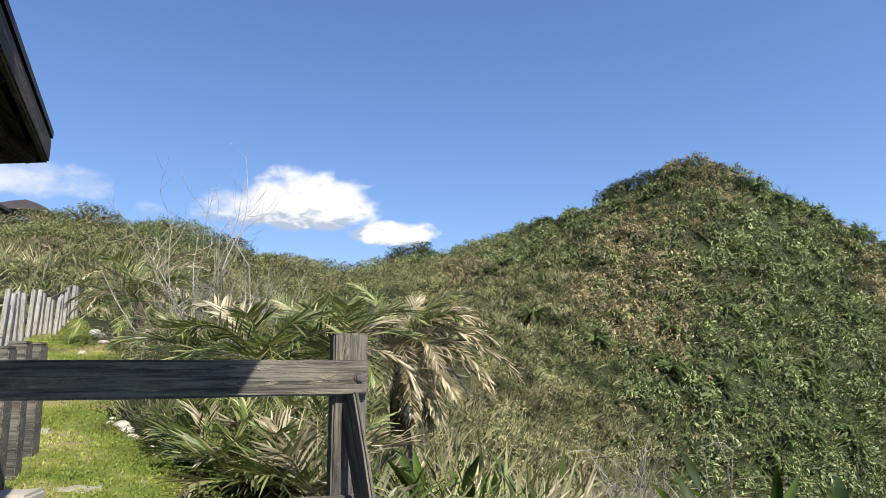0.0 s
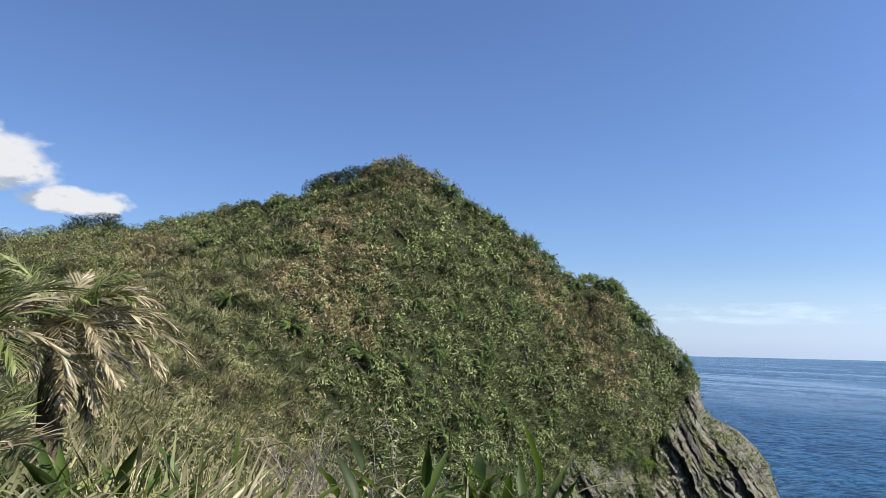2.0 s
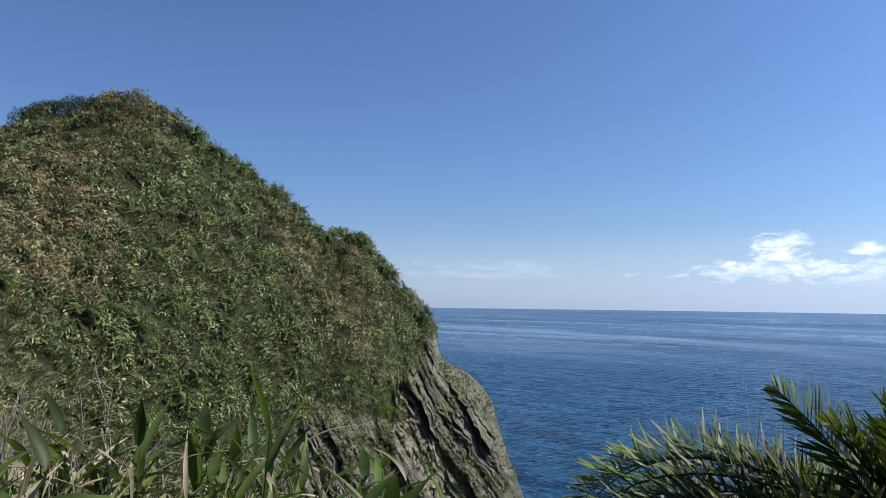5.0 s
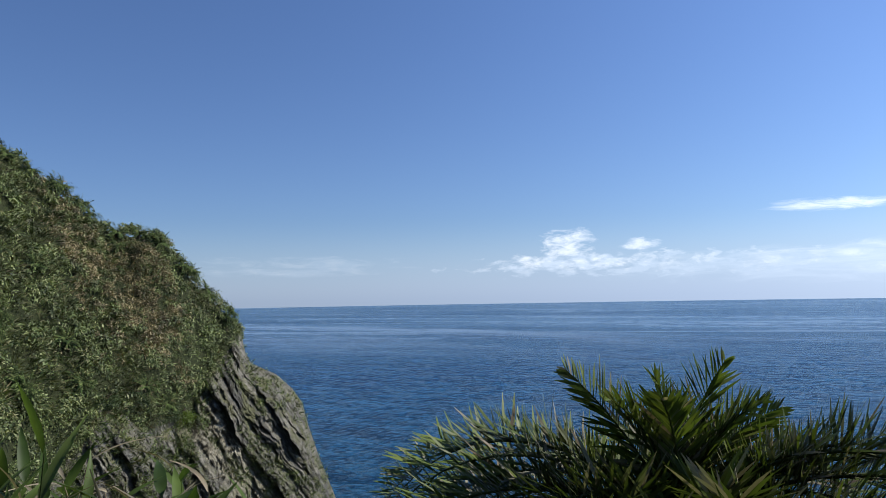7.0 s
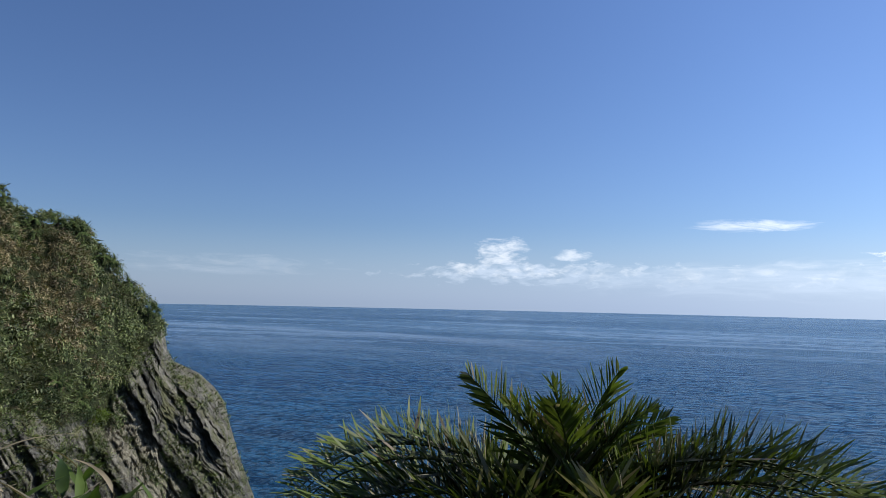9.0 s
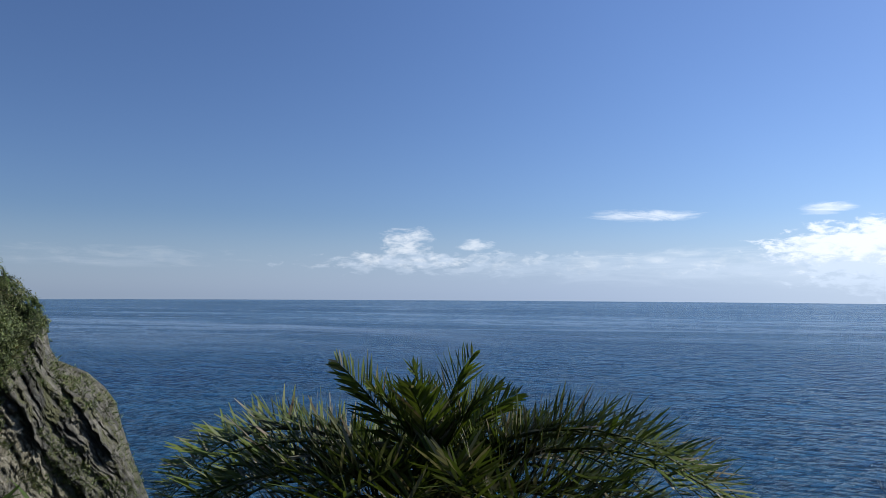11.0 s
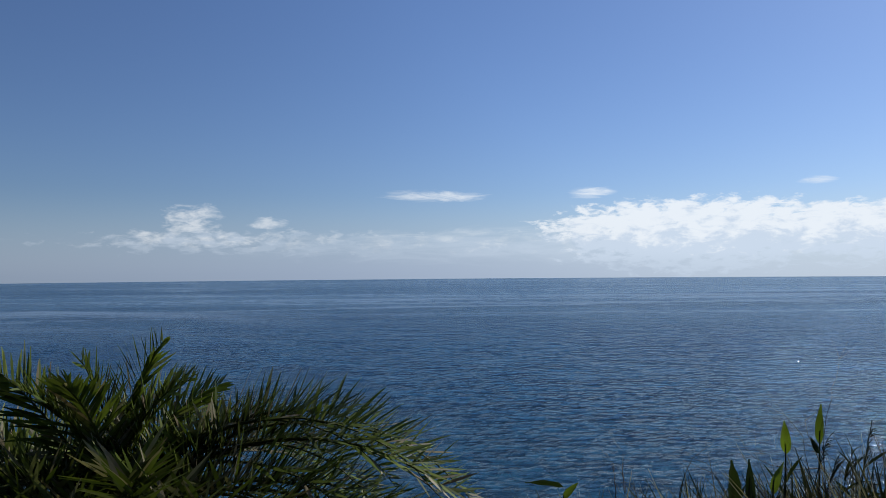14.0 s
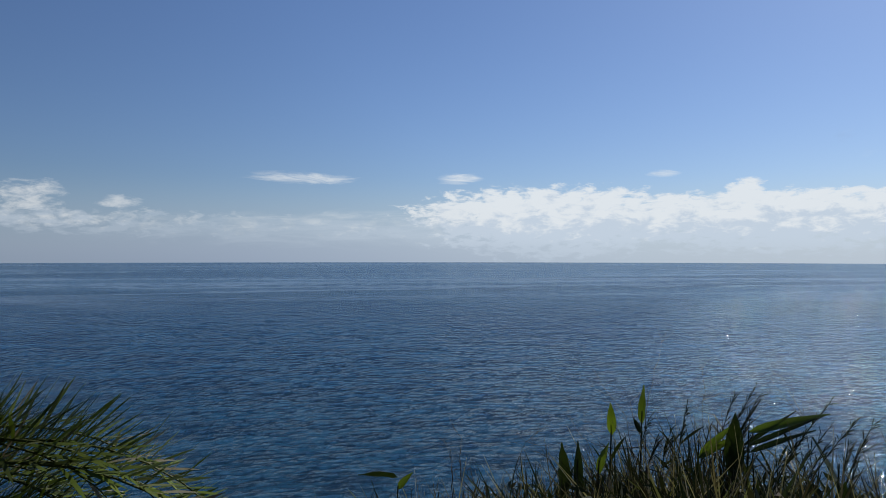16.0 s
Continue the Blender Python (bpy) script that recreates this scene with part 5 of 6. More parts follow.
def build_slope_palms():
    g = np.random.default_rng(12)
    mixed = [green_palm_leaf, straw_leaf]
    # the tall half-dead palm behind the fence
    half_dead = [(70, 78, 70, 1.1, 1), (20, 66, 80, 1.2, 1), (-10, 58, 96, 1.35, 1), (4, 40, 92, 1.55, 1), (-28, 42, 100, 1.35, 1), (-14, 22, 84, 1.8, 1), (-34, 16, 84, 1.6, 1), (-62, 34, 108, 1.3, 1), (-88, 30, 110, 1.2, 1),
                 (150, 74, 62, 1.35, 0), (110, 62, 80, 1.3, 1), (178, 56, 96, 1.4, 0), (-150, 40, 110, 1.2, 0), (-120, 48, 116, 1.2, 1), (-5, 72, 70, 1.2, 0), (-45, 62, 96, 1.2, 0), (-20, 4, 66, 1.4, 1), (-56, -4, 60, 1.3, 1),
                 (-100, 4, 70, 1.2, 1), (10, -12, 50, 1.2, 1), (-76, -24, 44, 1.2, 1), (-130, -14, 50, 1.1, 1), (-40, -34, 36, 1.2, 1), (-8, -44, 30, 1.1, 1), (-100, -48, 28, 1.1, 1), (-60, -56, 20, 1.1, 1), (40, 30, 90, 1.3, 1), (60, 0, 70, 1.2, 1)]
    palm("date_palm", (-0.55, 9.2, 0.02), half_dead, mixed, -2.1, "half-dead date palm with pale straw fronds behind the fence", 21, 0.19, 0.023, 66, 0.25, 0.08, 0.12, 0.4, ruffle=0.12)
    for x, y, z, long, n, which, low, lf in (
            (-2.05, 7.8, -0.10, 1.35, 20, 1, -1.2, 0.26), (-1.25, 8.3, 0.0, 1.3, 18, 1, -1.6, 0.26), (-3.3, 9.2, -0.1, 1.2, 18, 1, -0.9, 0.24), (-1.75, 9.8, 0.1, 1.4, 18, 2, -1.6, 0.26),
            (-4.3, 11.4, 0.15, 1.3, 18, 2, -0.6, 0.24), (-5.9, 13.2, 1.0, 1.5, 24, 2, -0.9, 0.26)):
        palm("shrub_palm", (x, y, z), ring_of_fronds(g, n, long, (0, 72), (70, 110), which), mixed, low, "green shrubby date palm beside the grass path", int(100 * long + n + abs(x) * 10), lf, 0.022, 30, 0.35, 0.05, 0.10, 0.25)
    for x, y, z, long, n, which, low, lf in (
            (-2.07, 6.21, -0.96, 0.58, 18, 1, -0.35, 0.24), (-1.66, 5.85, -1.01, 0.62, 18, 1, -0.35, 0.24), (-1.32, 5.58, -1.05, 0.62, 20, 2, -0.35, 0.24),
            (-1.04, 5.41, -1.07, 0.62, 18, 2, -0.35, 0.24), (-2.39, 6.74, -0.85, 0.62, 16, 1, -0.35, 0.24), (-1.98, 6.75, -0.87, 0.69, 16, 1, -0.35, 0.24),
            (-1.50, 6.55, -0.90, 0.78, 18, 1, -0.35, 0.24), (-1.16, 6.39, -0.93, 0.78, 16, 2, -0.35, 0.24), (-0.91, 6.13, -1.00, 0.73, 16, 2, -0.35, 0.24),
            (-1.65, 6.34, -0.96, 0.62, 14, 2, -0.35, 0.24), (-1.74, 5.58, -1.03, 0.47, 14, 1, -0.35, 0.24)):
        palm("young_palm", (x, y, z), ring_of_fronds(g, int(0.72 * n), long, (14, 84), (30, 80), which), mixed, low, "low young palm with stiff green and withered leaves", int(200 * long + n + abs(x) * 13), 1.1 * lf, 0.019, 16, 0.3, 0.05, 0.08, 0.3)


build_slope_palms()


def broad_leaf(long, wide, droop, g):
    """A canna-like blade along +x with a folded midrib."""
    n = 8
    verts, faces = [], []
    for i in range(n + 1):
        u = i / n
        half = 0.5 * wide * math.sin(math.pi * (0.06 + 0.94 * u) ** 0.72) ** 0.9 if 0 < u < 1 else 0.004
        z = -droop * long * u * u
        wave = 0.05 * wide * math.sin(9 * u + g.uniform(0, 6))
        verts += [(long * u, -half, z + half * 0.45 + wave), (long * u, 0, z), (long * u, half, z + half * 0.45 - wave)]
    for i in range(n):
        a = 3 * i
        faces += [(a, a + 1, a + 4, a + 3), (a + 1, a + 2, a + 5, a + 4)]
    return np.array(verts), np.array(faces)


def turned(shape, m):
    v, f = shape
    r = np.array(m.to_3x3())
    return np.asarray(v) @ r.T + np.array(m.translation), f


def ginger(place, stems, high, seed, label, leaf_long=0.5, mat=None, withered=0.25, lean=30, group="broad-leaved ginger plants"):
    """A clump of leafy stems; leaves stand in two rows and point up."""
    g = np.random.default_rng(seed)
    root = empty("ginger_plant", place, label=label, category="plant", group=group)
    for s in range(stems):
        top = high * g.uniform(0.7, 1.1)
        az = g.uniform(0, 360)
        tilt = g.uniform(2, lean)
        at = pose(g.normal(0, 0.16), g.normal(0, 0.16), 0) @ pose(0, 0, 0, 0, 0, az) @ pose(0, 0, 0, 0, tilt, 0)
        shapes = [turned(tube([(0, 0, 0), (0, 0.01, top * 0.5), (0.02, 0, top)], [0.012, 0.01, 0.005], 5), at)]
        count = int(g.integers(4, 7))
        dry = g.random() < withered
        twist = g.uniform(0, 180)
        for k in range(count):
            u = 0.35 + 0.65 * k / (count - 1)
            m = at @ pose(0, 0, top * u) @ pose(0, 0, 0, 0, 0, twist + 180 * (k % 2) + g.uniform(-25, 25)) @ pose(0, 0, 0, 0, -g.uniform(22, 74), 0)
            slim = 0.07 if dry else 0.17
            shapes.append(turned(broad_leaf(leaf_long * g.uniform(0.7, 1.15), leaf_long * slim * g.uniform(0.7, 1.2), g.uniform(0.4, 0.9) if dry else g.uniform(0.0, 0.35), g), m))
        v, f = joined_shapes(shapes)
        use = straw_leaf if dry else (mat or ginger_leaf)
        part("stem", mesh_of("stem", v, f, use), use, root, "withered straw-coloured stem" if dry else "")
    return root


def bare_shrub(place, high, spread_, stems, seed, label, thick=0.012, name="bare_shrub", mat=None, upright=1.0):
    """Leafless grey branches that fork twice."""
    g = np.random.default_rng(seed)
    shapes = []

    def grow(p, d, long, r, level):
        pts, q = [p], p
        for _ in range(4):
            d = d + g.normal(0, 0.16, 3) + np.array((0, 0, 0.05 * upright))
            d = d / np.linalg.norm(d)
            q = q + d * long / 4
            pts.append(q)
        shapes.append(tube(pts, [r * (1 - 0.17 * k) for k in range(5)], 4))
        if level < 3:
            for k in range(int(g.integers(2, 4))):
                i = int(g.integers(1, 5))
                grow(pts[i], d + g.normal(0, 0.55, 3), long * g.uniform(0.4, 0.65), r * 0.5, level + 1)

    for _ in range(stems):
        d = np.array((g.normal(0, spread_), g.normal(0, spread_), 1.0))
        grow(np.array((g.normal(0, 0.15), g.normal(0, 0.15), 0.0)), d / np.linalg.norm(d), high * g.uniform(0.4, 0.75), thick, 0)
    v, f = joined_shapes(shapes)
    ob = new(name, mesh_of(name, v, f, mat or twig_bark))
    ob.location = place
    return tagged(ob, label, "shrub")


def build_near_plants():
    g = np.random.default_rng(31)
    # clumps between the fence and the gully, then those on the ledge over the sea
    for i in range(30):
        az, r = 42 * g.uniform(0, 1) ** 0.7, g.uniform(6.4, 9.4)
        p = heading(az) * r
        top = -r * math.tan(radians(np.interp(az, [0, 8, 15, 40], [6.8, 7.4, 8.8, 11.6]) + g.uniform(-0.8, 2.6)))
        base = ground_at(p.x, p.y)
        ginger((p.x, p.y, base), int(g.integers(3, 6)), max(0.5, (top - base - 0.15) * (0.75 if az < 10 else 1.0)), 40 + i, "broad-leaved green ginger plant with withered stems", 0.66, None, 0.5)
    x, y, z = spread(g, 1100, (-9, 46), (5.8, 12.5), lambda x, y, z, az, r: fbm(x / 0.9, y / 0.9, 2, 17) > np.where(az < 15, 0.05, 0.02))
    r, az = np.hypot(x, y), np.degrees(np.arctan2(x, y))
    high = -r * np.tan(np.radians(np.interp(az, [-9, 0, 8, 15, 45], [6.0, 6.8, 7.4, 9.4, 12.8]))) - z
    keep = high > 0.35
    stuff("dry_grass", "straw-coloured dry reeds between the broad-leaved plants", "grass",
          scattered([grass_template(g, 20, 1.0, 0.028, 0.25, 1.2, 3, (0.2, 1.1)) for _ in range(5)], np.stack([x, y, z], -1)[keep], np.clip(high[keep], 0.3, 1.5) * g.uniform(0.75, 1.1, keep.sum()), g, 0.3), straw_leaf)
    x, y, z = spread(g, 1100, (-9, 46), (5.8, 12.5))
    r, az = np.hypot(x, y), np.degrees(np.arctan2(x, y))
    high = -r * np.tan(np.radians(np.interp(az, [-9, 0, 8, 15, 45], [6.0, 6.8, 7.4, 9.4, 12.8]))) - z
    keep = high > 0.35
    stuff("green_reeds", "grey-green reed leaves among the dry grass", "grass",
          scattered([grass_template(g, 18, 1.05, 0.030, 0.24, 1.7, 3, (0.15, 1.3)) for _ in range(5)], np.stack([x, y, z], -1)[keep], np.clip(high[keep], 0.3, 1.5) * g.uniform(0.7, 1.1, keep.sum()), g, 0.3), reed_leaf)
    for name, label, mat, seed, n in (("straw_blades", "arching straw-coloured blades on the bank below the fence", straw_leaf, 4, 200), ("green_blades", "arching green blades on the bank below the fence", ginger_leaf, 5, 280), ("olive_blades", "pale green spiky blades on the bank below the fence", green_palm_leaf, 6, 260)):
        x, y, z = spread(g, int(1.5 * n), (-6, 28), (5.2, 9.5), lambda x, y, z, az, r: fbm(x / 0.7, y / 0.7, 2, 40 + seed) > -0.05)
        r, az = np.hypot(x, y), np.degrees(np.arctan2(x, y))
        high = np.clip(-r * np.tan(np.radians(np.interp(az, [-9, 0, 8, 16, 28], [7.0, 8.4, 9.4, 11.0, 12.5]))) - z, 0.3, 1.1)
        stuff(name, label, "grass", scattered([grass_template(g, 15, 1.0, 0.036, 0.12, 1.0, 4, (0.3, 1.4)) for _ in range(4)], np.stack([x, y, z], -1), high * g.uniform(0.85, 1.2, len(x)), g, 0.3), mat)
    for az, r, h in ((17.0, 9.3, 2.2), (18.8, 9.0, 2.1), (20.3, 9.4, 2.1), (15.6, 9.6, 2.0), (14.0, 9.8, 1.9)):
        p = heading(az) * r
        bare_shrub((p.x, p.y, ground_at(p.x, p.y)), h + 0.15, 0.32, 10, int(az * 10), "pale grey leafless twiggy shrub on the slope", 0.021)
    p = heading(-18.2) * 9.8
    bare_shrub((p.x, p.y, ground_at(p.x, p.y)), 2.9, 0.24, 18, 77, "tall leafless shrub with thin pale branches against the sky", 0.017, upright=3.0)
    p = heading(-21.0) * 10.2
    bare_shrub((p.x, p.y, ground_at(p.x, p.y)), 2.9, 0.3, 5, 79, "tall leafless shrub with thin pale branches against the sky", 0.011)
    p = heading(-16.0) * 10.4
    bare_shrub((p.x, p.y, ground_at(p.x, p.y)), 3.0, 0.24, 6, 78, "tall leafless shrub with thin pale branches against the sky", 0.011)
    # reeds and grey-green bushes right of the lawn
    x, y, z = spread(g, 1000, (-27, -6), (7.5, 15), lambda x, y, z, az, r: ~on_lawn(x, y, 0.25))
    stuff("bank_reeds", "grey-green arching reeds on the bank beside the lawn", "grass",
          scattered([grass_template(g, 34, 0.8, 0.013, 0.25, 0.9) for _ in range(5)], np.stack([x, y, z], -1), g.uniform(0.6, 1.1, len(x)), g, 0.3), grey_green_leaf)


build_near_plants()


LEDGE = Vector((0.86, -0.75, 0.0))


def ledge_spot(az, r, el):
    """Foot of a plant on the ledge, and how high it grows to reach a slope of sight."""
    p = LEDGE + heading(az) * r
    base = ground_at(p.x, p.y)
    return p, base, -0.1 + r * math.tan(radians(el)) - base


def leafy_stem(az, r, el, leaves, seed, label):
    """One cane with a few broad blades: share of its height, turn, tilt, length and width of each."""
    g = np.random.default_rng(seed)
    p, base, high = ledge_spot(az, r, el)
    root = empty("ginger_plant", (p.x, p.y, base), label=label, category="plant", group="plants on the sea ledge")
    v, f = tube([(0, 0, 0), (0.02, 0.01, high * 0.5), (0, 0, high * 0.86)], [0.014, 0.011, 0.006], 5)
    stem = part("stem", mesh_of("stem", v, f, ledge_leaf), ledge_leaf, root)
    for share, turn, tilt, long, wide, bright in leaves:
        m = pose(0, 0, high * share - long * math.sin(radians(tilt)), 0, 0, turn) @ pose(0, 0, 0, 0, -tilt, 0) @ pose(0, 0, 0, 55 if tilt < 60 else g.uniform(-25, 25))
        v, f = turned(broad_leaf(long, wide, g.uniform(0.0, 0.12), g), m)
        # sunlit or shaded look is chosen per blade by its colour
        mat = sunlit_leaf if bright else shade_leaf
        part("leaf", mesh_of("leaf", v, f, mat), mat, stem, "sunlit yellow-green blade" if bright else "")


def plume_reed(az, r, el, seed, count=3):
    """Thin dark canes that end in a drooping feathery head, with narrow blades along them."""
    g = np.random.default_rng(seed)
    p, base, high = ledge_spot(az, r, el)
    root = empty("reed", (p.x, p.y, base), label="tall dark reed with feathery seed heads over the sea", category="reed", group="reeds on the sea ledge")
    for k in range(count):
        top = high * (1.0 if k == 0 else g.uniform(0.72, 0.97))
        a, lean = g.uniform(-0.7, 0.7) - 2.0, g.uniform(0.08, 0.38) * top
        d = np.array((math.cos(a), math.sin(a), 0.0))
        foot = np.array((g.normal(0, 0.10), g.normal(0, 0.10), 0.0))
        pts = [foot + d * lean * (u ** 2) + np.array((0, 0, top * u * (1 - 0.03 * u))) for u in np.linspace(0, 1, 9)]
        v, f = tube(pts, [0.009 * (1 - 0.08 * i) for i in range(9)], 5)
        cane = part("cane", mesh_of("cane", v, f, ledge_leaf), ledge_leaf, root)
        shapes = []
        for _ in range(34):
            u = g.uniform(0.74, 1.0)
            c = foot + d * lean * u ** 2 + np.array((0, 0, top * u * (1 - 0.03 * u)))
            shapes.append(leaf(c, d * g.uniform(0.2, 0.9) + g.normal(0, 0.25, 3) + np.array((0, 0, 0.9)), g.normal(0, 1, 3), g.uniform(0.07, 0.16), 0.009, g.uniform(0.1, 0.4)))
        v, f = joined_shapes(shapes)
        part("seed_head", mesh_of("seed_head", v, f, ledge_leaf), ledge_leaf, cane)
        for _ in range(6):
            u, b = g.uniform(0.3, 0.8), g.uniform(0, 6.28)
            c = foot + d * lean * u ** 2 + np.array((0, 0, top * u))
            v, f = leaf(c, (math.cos(b), math.sin(b), g.uniform(0.8, 2.0)), g.normal(0, 1, 3), g.uniform(0.3, 0.55), 0.024, g.uniform(0.1, 0.45), 3)
            part("blade", mesh_of("blade", np.array(v), np.array(f), ledge_leaf), ledge_leaf, cane)


def build_ledge_plants():
    """The clump on the ledge above the sea, dark against the water."""
    g = np.random.default_rng(52)
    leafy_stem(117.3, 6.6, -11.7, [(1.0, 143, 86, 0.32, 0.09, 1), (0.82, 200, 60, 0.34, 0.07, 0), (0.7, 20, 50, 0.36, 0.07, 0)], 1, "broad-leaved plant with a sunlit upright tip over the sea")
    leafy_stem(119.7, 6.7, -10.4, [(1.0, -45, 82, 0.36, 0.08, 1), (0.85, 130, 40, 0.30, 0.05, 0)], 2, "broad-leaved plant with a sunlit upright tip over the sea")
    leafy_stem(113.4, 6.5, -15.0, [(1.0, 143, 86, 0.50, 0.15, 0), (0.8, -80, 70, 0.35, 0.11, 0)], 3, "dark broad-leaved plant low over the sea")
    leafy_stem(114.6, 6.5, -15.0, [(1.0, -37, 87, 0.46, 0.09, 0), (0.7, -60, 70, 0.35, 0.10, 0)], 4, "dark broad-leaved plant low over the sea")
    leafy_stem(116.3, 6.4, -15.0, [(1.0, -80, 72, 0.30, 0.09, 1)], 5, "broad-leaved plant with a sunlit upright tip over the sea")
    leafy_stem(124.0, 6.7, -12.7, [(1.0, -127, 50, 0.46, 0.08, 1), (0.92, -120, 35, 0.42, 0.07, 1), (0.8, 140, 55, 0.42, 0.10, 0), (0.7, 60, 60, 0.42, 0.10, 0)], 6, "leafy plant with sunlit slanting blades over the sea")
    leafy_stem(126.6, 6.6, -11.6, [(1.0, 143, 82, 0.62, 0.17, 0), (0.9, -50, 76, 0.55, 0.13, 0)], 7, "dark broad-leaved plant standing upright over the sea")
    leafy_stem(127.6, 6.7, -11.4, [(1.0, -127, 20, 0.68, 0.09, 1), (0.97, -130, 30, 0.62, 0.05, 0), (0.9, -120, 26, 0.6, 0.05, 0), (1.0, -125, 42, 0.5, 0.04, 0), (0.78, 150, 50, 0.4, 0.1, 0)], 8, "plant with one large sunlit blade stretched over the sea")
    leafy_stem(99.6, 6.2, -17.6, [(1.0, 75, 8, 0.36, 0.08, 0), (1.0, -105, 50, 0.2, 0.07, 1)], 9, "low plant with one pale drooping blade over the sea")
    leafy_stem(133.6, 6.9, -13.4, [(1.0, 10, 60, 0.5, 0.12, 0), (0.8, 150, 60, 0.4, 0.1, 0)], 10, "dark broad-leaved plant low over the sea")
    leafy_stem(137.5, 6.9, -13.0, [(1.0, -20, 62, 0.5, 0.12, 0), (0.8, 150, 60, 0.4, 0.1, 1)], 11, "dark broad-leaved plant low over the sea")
    for i, (az, r, el, n) in enumerate(((125.2, 6.9, -9.5, 3), (124.0, 6.8, -10.6, 2), (127.3, 7.0, -9.8, 3), (130.0, 6.9, -11.2, 2), (133.8, 7.0, -11.6, 3), (136.4, 7.0, -12.4, 3), (120.6, 6.9, -10.8, 1), (118.2, 6.8, -12.6, 2), (122.2, 6.9, -12.6, 2), (139.5, 7.1, -12.0, 3), (128.8, 7.1, -12.4, 2))):
        plume_reed(az, r, el, 400 + i, n)

    def cover(count, template, share, name, label, mat, drop=0.0, from_az=98):
        x, y, z = spread(g, count, (from_az, 141), (6.2, 9.0))
        r, az = np.hypot(x - LEDGE.x, y - LEDGE.y), np.degrees(np.arctan2(x - LEDGE.x, y - LEDGE.y))
        lumps = 2.2 * fbm(az / 2.2, r / 2.0, 3, 91)
        top = -0.1 - r * np.tan(np.radians(drop - lumps + np.interp(az, [97, 103, 108, 114, 119, 124, 128, 134, 140], [18.8, 17.6, 16.9, 15.7, 14.2, 12.9, 12.6, 13.4, 13.0])))
        high = top - z
        keep = (high > 0.15) & (g.random(len(x)) < np.interp(az, [98, 108, 116], [0.35, 0.5, 1.0]))
        stuff(name, label, "grass", scattered(template, np.stack([x, y, z], -1)[keep], 1.15 * high[keep] * g.uniform(share, 1.05, keep.sum()), g, 0.2), mat)

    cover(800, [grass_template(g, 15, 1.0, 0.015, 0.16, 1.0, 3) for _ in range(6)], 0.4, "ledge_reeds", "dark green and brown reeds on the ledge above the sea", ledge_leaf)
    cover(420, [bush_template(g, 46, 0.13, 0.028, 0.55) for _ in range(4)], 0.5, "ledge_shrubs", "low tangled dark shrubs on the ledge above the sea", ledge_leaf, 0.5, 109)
    cover(480, [grass_template(g, 10, 1.0, 0.011, 0.14, 0.9) for _ in range(4)], 0.7, "ledge_straw", "thin withered stalks among the ledge reeds", straw_leaf, 0.3)
    cover(560, [grass_template(g, 10, 1.0, 0.022, 0.25, 1.2, 3, (0.3, 1.3)) for _ in range(5)], 0.45, "ledge_grass", "green sunlit grass blades among the ledge reeds", reed_leaf, 0.6)
    for az, r, el in ((104.5, 6.8, -17.0), (108.2, 6.7, -14.6), (115.3, 6.9, -13.2), (116.4, 6.6, -12.6), (118.6, 7.0, -12.0), (121.3, 6.8, -12.6), (123.2, 7.1, -11.6), (125.8, 6.8, -11.4), (129.6, 7.0, -12.4)):
        p, base, high = ledge_spot(az, r, el)
        bare_shrub((p.x, p.y, base), high * 1.1, 0.10, 3, int(az * 7), "thin dark leafless stems among the ledge reeds", 0.011, "bare_shrub", bark, 2.0)


build_ledge_plants()


# ---- trees and single palms far off ----
def tree(place, high, wide, crown_high, seed, label, mat, flat=1.1, name="tree"):
    g = np.random.default_rng(seed)
    root = empty(name, place, label=label, category="tree")
    limbs, tips = [], []
    start = np.array((0, 0, high * 0.35))
    limbs.append(tube([(0, 0, -0.6), (0.05, 0.03, high * 0.2), start], [0.16, 0.13, 0.11], 8))
    for k in range(9):
        a = 2 * math.pi * k / 9 + g.uniform(-0.2, 0.2)
        out = wide * g.uniform(0.35, 0.95)
        end = np.array((math.cos(a) * out, math.sin(a) * out, high - crown_high * 0.6 + crown_high * 0.4 * (1 - (out / wide) ** 2)))
        mid = start * 0.5 + end * 0.5 + np.array((0, 0, 0.1 * high))
        limbs.append(tube([start, mid, end], [0.08, 0.05, 0.02], 6))
        tips.append(end)
    v, f = joined_shapes(limbs)
    part("trunk", mesh_of("trunk", v, f, bark), bark, root)
    count = int(115 * wide * wide / 4) + 50
    a, rad = g.uniform(0, 2 * math.pi, count), np.sqrt(g.random(count)) * wide
    top = high - crown_high + crown_high * np.sqrt(np.clip(1 - (rad / wide) ** 2, 0, 1))
    z = top - g.random(count) ** 1.6 * crown_high * flat + 0.3 * fbm(rad * np.cos(a), rad * np.sin(a), 2, seed)
    places = np.stack([rad * np.cos(a), rad * np.sin(a), z - 0.35], -1)
    v, f = scattered(fine_bushes, places, g.uniform(0.5, 0.95, count), g, 0.3)
    part("crown", mesh_of("crown", v, f, mat), mat, root)
    return root


def far_spot(az, r):
    p = heading(az) * r
    return (p.x, p.y, ground_at(p.x, p.y))


tree(far_spot(-31.0, 44.0), 1.7, 2.0, 1.2, 67, "leafy green tree below the pavilions", slope_leaf)
tree(far_spot(-28.2, 45.0), 2.1, 2.4, 1.3, 68, "leafy green tree below the pavilions", slope_leaf)
tree(far_spot(-33.6, 42.0), 1.3, 1.6, 1.0, 69, "low green tree below the pavilions", slope_leaf)
tree(far_spot(-25.2, 47.0), 1.9, 2.8, 1.2, 61, "low spreading green tree on the ridge", hill_leaf)
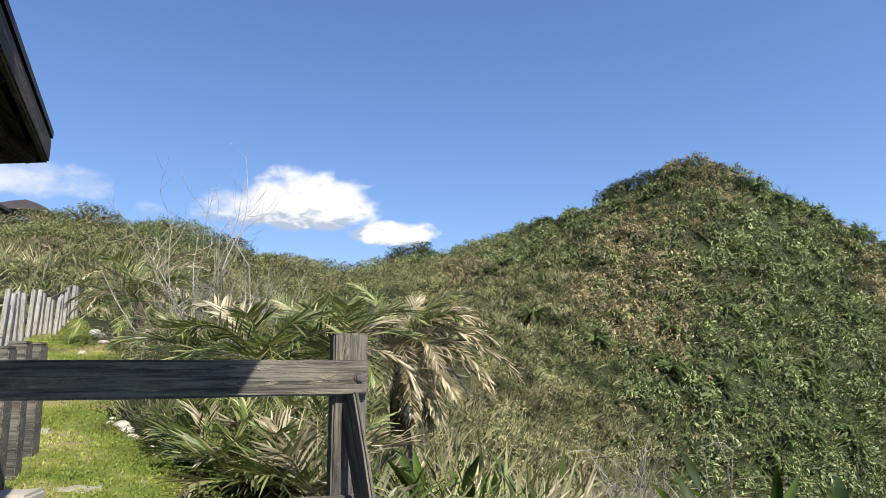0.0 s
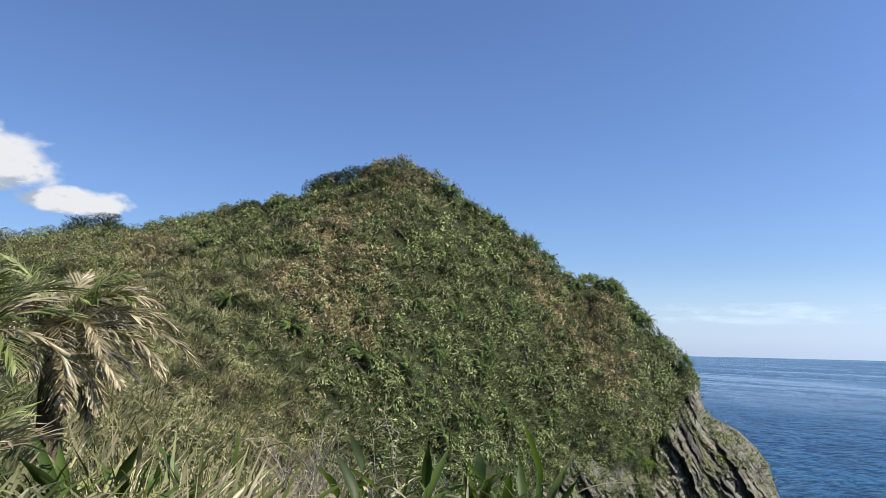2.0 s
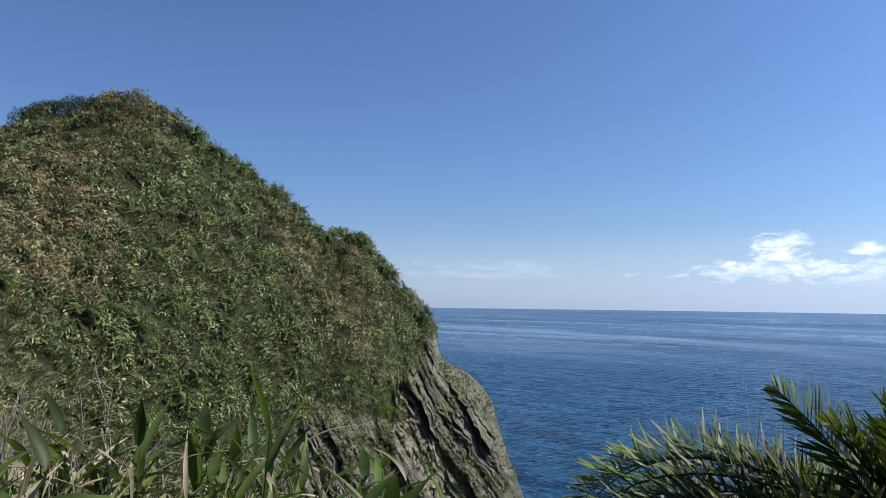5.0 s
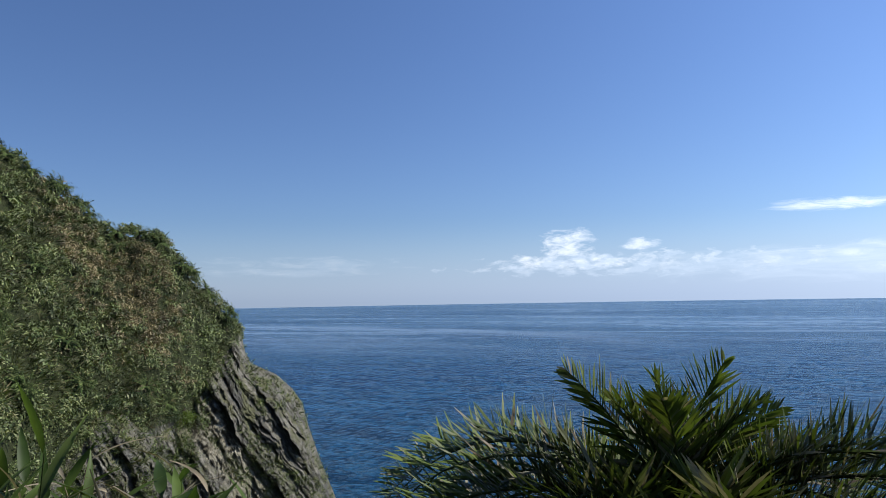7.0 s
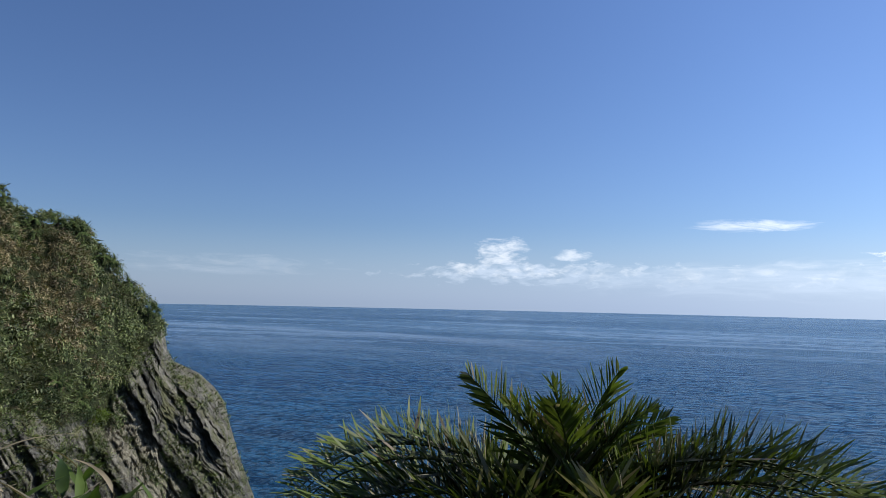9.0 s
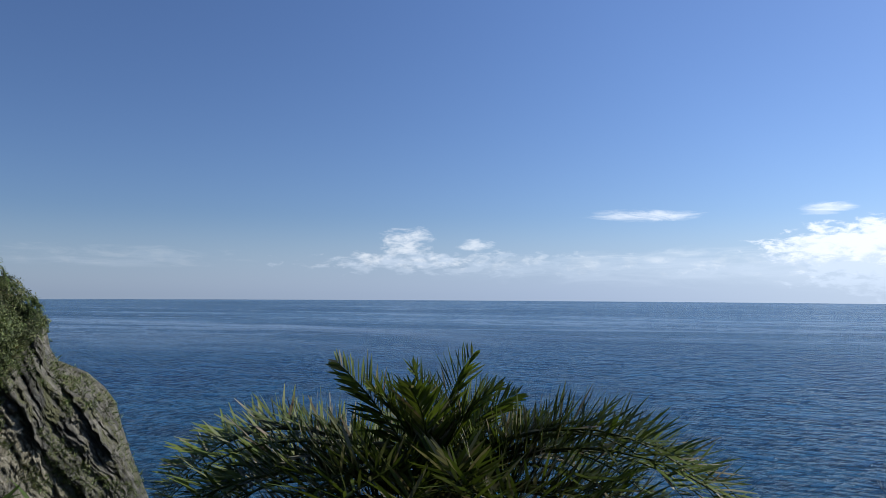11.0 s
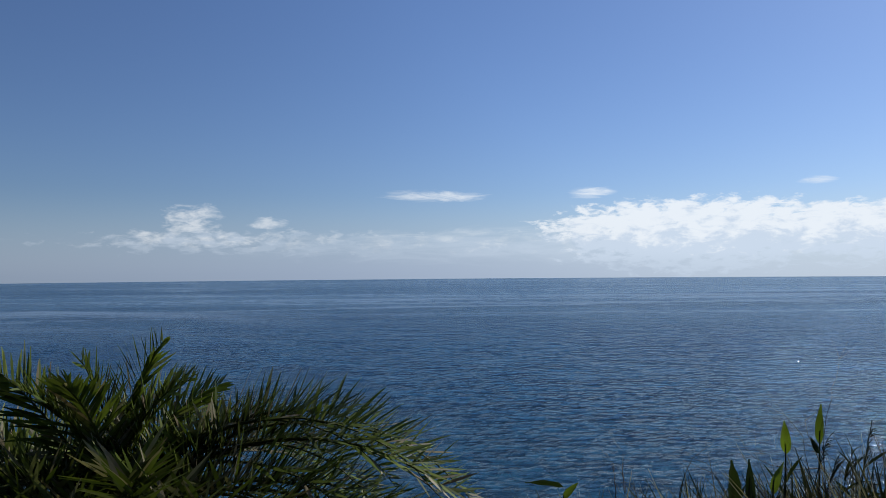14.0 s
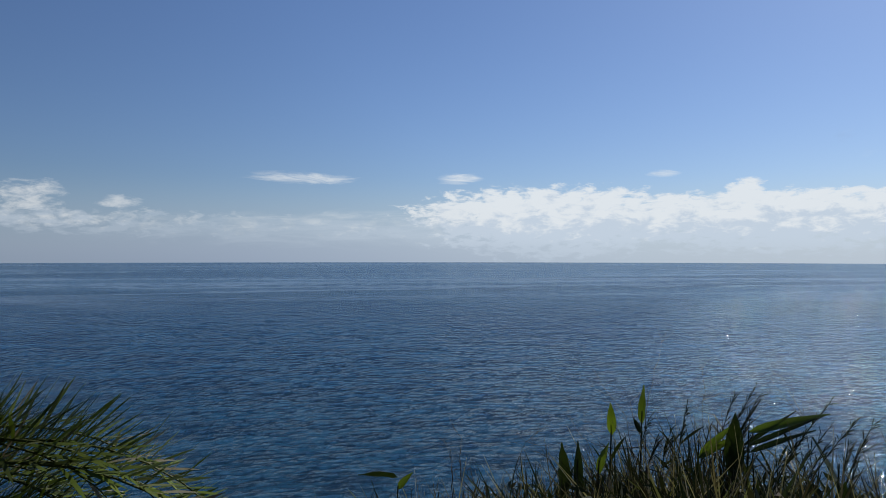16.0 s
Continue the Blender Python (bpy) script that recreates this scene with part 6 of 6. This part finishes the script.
tree(far_spot(-22.0, 49.0), 1.9, 3.2, 1.3, 62, "umbrella-shaped olive tree on the ridge", hill_leaf)
tree(far_spot(-18.3, 52.0), 1.8, 2.4, 1.2, 63, "dark low tree leaning on the ridge", dark_leaf)
tree(far_spot(-13.0, 60.0), 1.6, 2.6, 1.1, 64, "pale grey-green tree on the saddle", grey_green_leaf)
tree(far_spot(-3.7, 65.5), 1.95, 1.5, 1.3, 65, "small dark round tree on the saddle", dark_leaf)
tree(far_spot(-1.9, 65.5), 2.05, 1.6, 1.4, 66, "small dark round tree on the saddle", dark_leaf)
for az, r, h, wide, seed in ((14.4, 57.0, 1.6, 1.6, 71), (15.6, 57.4, 1.6, 1.5, 72), (17.6, 57.0, 1.7, 1.6, 73), (19.0, 57.5, 1.4, 1.5, 74), (22.4, 57.5, 0.9, 1.1, 75), (12.2, 59.0, 0.9, 1.3, 76), (9.5, 60.0, 0.9, 1.4, 77)):
    tree(far_spot(az, r), h, wide, 1.0, seed, "dark wind-clipped shrub on the summit", dark_leaf, 0.8, "summit_shrub")


def build_ridge_shrubs():
    """Single shrubs that break the outline of the ridge, and those that overhang the cliff."""
    g = np.random.default_rng(70)
    for az in np.arange(-1.0, 45.2, 1.25):
        az = float(az + g.uniform(-0.5, 0.5))
        r = float(np.interp(az, TABLE[:, 0], TABLE[:, 9])) - g.uniform(0.2, 1.6)
        x, y, z = far_spot(az, r)
        tree((x, y, z + 0.1), g.uniform(0.5, 0.95), g.uniform(0.5, 1.0), 0.6, int(500 + az * 10), "low wind-clipped shrub on the ridge of the headland", (dark_leaf, hill_leaf, dark_leaf, hill_grass)[int(g.integers(0, 4))], 0.9, "ridge_shrub")
    for az, r, wide, mat in ((35.6, 54.6, 0.8, dark_leaf), (37.3, 56.4, 1.0, dark_leaf), (38.9, 57.6, 1.1, hill_leaf), (39.9, 58.8, 0.9, dark_leaf), (40.7, 59.9, 1.0, sunlit_leaf), (41.5, 61.0, 0.9, hill_leaf), (42.4, 63.5, 0.8, dark_leaf)):
        tree(far_spot(az, r), 1.0, wide, 0.9, int(az * 10), "sunlit yellow-green shrub overhanging the cliff" if mat is sunlit_leaf else "dense shrub overhanging the cliff edge", mat, 1.0, "cliff_shrub")


build_ridge_shrubs()


def build_hill_palms():
    """Small wild date palms standing out of the scrub, each a crown on a short stem."""
    g = np.random.default_rng(90)
    firsts = []
    spots = PALM_SPOTS.tolist()
    for k in range(3):
        root = empty("wild_palm", (0, 0, 0), label="small wild date palm rising from the hillside scrub", category="palm", group="wild palms on the headland")
        v, f = tube([(0, 0, -0.9), (0.03, 0, -0.3), (0, 0, 0.05)], [0.14, 0.12, 0.1], 7)
        part("trunk", mesh_of("trunk", v, f, bark), bark, root)
        v, f = rosette_template(g, 34, 1.05, 8)
        part("crown", mesh_of("crown", v, f, wild_palm_leaf), wild_palm_leaf, root)
        firsts.append(root)
    for i, (x, y) in enumerate(spots):
        lift = float(mounds(np.array([x]), np.array([y]), np.array([ground_at(x, y)]))[0])
        # each leans out from the slope
        n = slope_normals(np.array([x]), np.array([y]))[0]
        out = Vector((0.8 * n[0], 0.8 * n[1], 0.2 + 0.8 * n[2])).normalized()
        lean = Vector((0, 0, 1)).rotation_difference(out).to_matrix().to_4x4()
        m = pose(x + 0.4 * out.x, y + 0.4 * out.y, ground_at(x, y) + 0.55 + 0.6 * lift) @ lean @ pose(0, 0, 0, 0, 0, g.uniform(0, 360))
        if i < 3:
            firsts[i].matrix_world = m
        else:
            copy_thing(firsts[i % 3], m)


build_hill_palms()


def build_shore():
    """Rocks awash at the foot of the cliff, seen through the fronds."""
    for az, r, size, seed in ((63.5, 132.0, 4.0, 3), (68.0, 124.0, 5.0, 4), (73.5, 118.0, 4.5, 5), (79.0, 112.0, 5.0, 6), (84.0, 116.0, 4.0, 7)):
        p = heading(az) * r
        ob = part("sea_rock", stone_mesh(seed, size, 0.45), sea_rock, None, "", True)
        ob.matrix_world = pose(p.x, p.y, SEA_Z + 0.2, 0, 0, seed * 40)
        tagged(ob, "dark wet rock awash at the foot of the cliff", "rock", "rocks in the surf")
    g = np.random.default_rng(66)
    verts, faces = [], []
    for az, r, size in ((65.5, 141.0, 3.6), (67.0, 133.0, 3.0), (62.0, 139.0, 2.5), (72.0, 126.0, 3.0), (78.0, 121.0, 3.2), (83.0, 124.0, 2.6)):
        p = heading(az) * r
        base = len(verts)
        ring = 22
        for k in range(ring):
            a = 2 * math.pi * k / ring
            d = size * (0.7 + 0.5 * g.random())
            verts.append((p.x + d * 0.7 * math.cos(a), p.y + d * 1.4 * math.sin(a), SEA_Z + 0.55))
        verts.append((p.x, p.y, SEA_Z + 0.95))
        faces += [(base + k, base + (k + 1) % ring, base + ring) for k in range(ring)]
    tagged(new("surf_foam", mesh_of("surf_foam", verts, faces, foam_white, True)), "white foam where waves break round the rocks", "foam", kind="stuff")


build_shore()
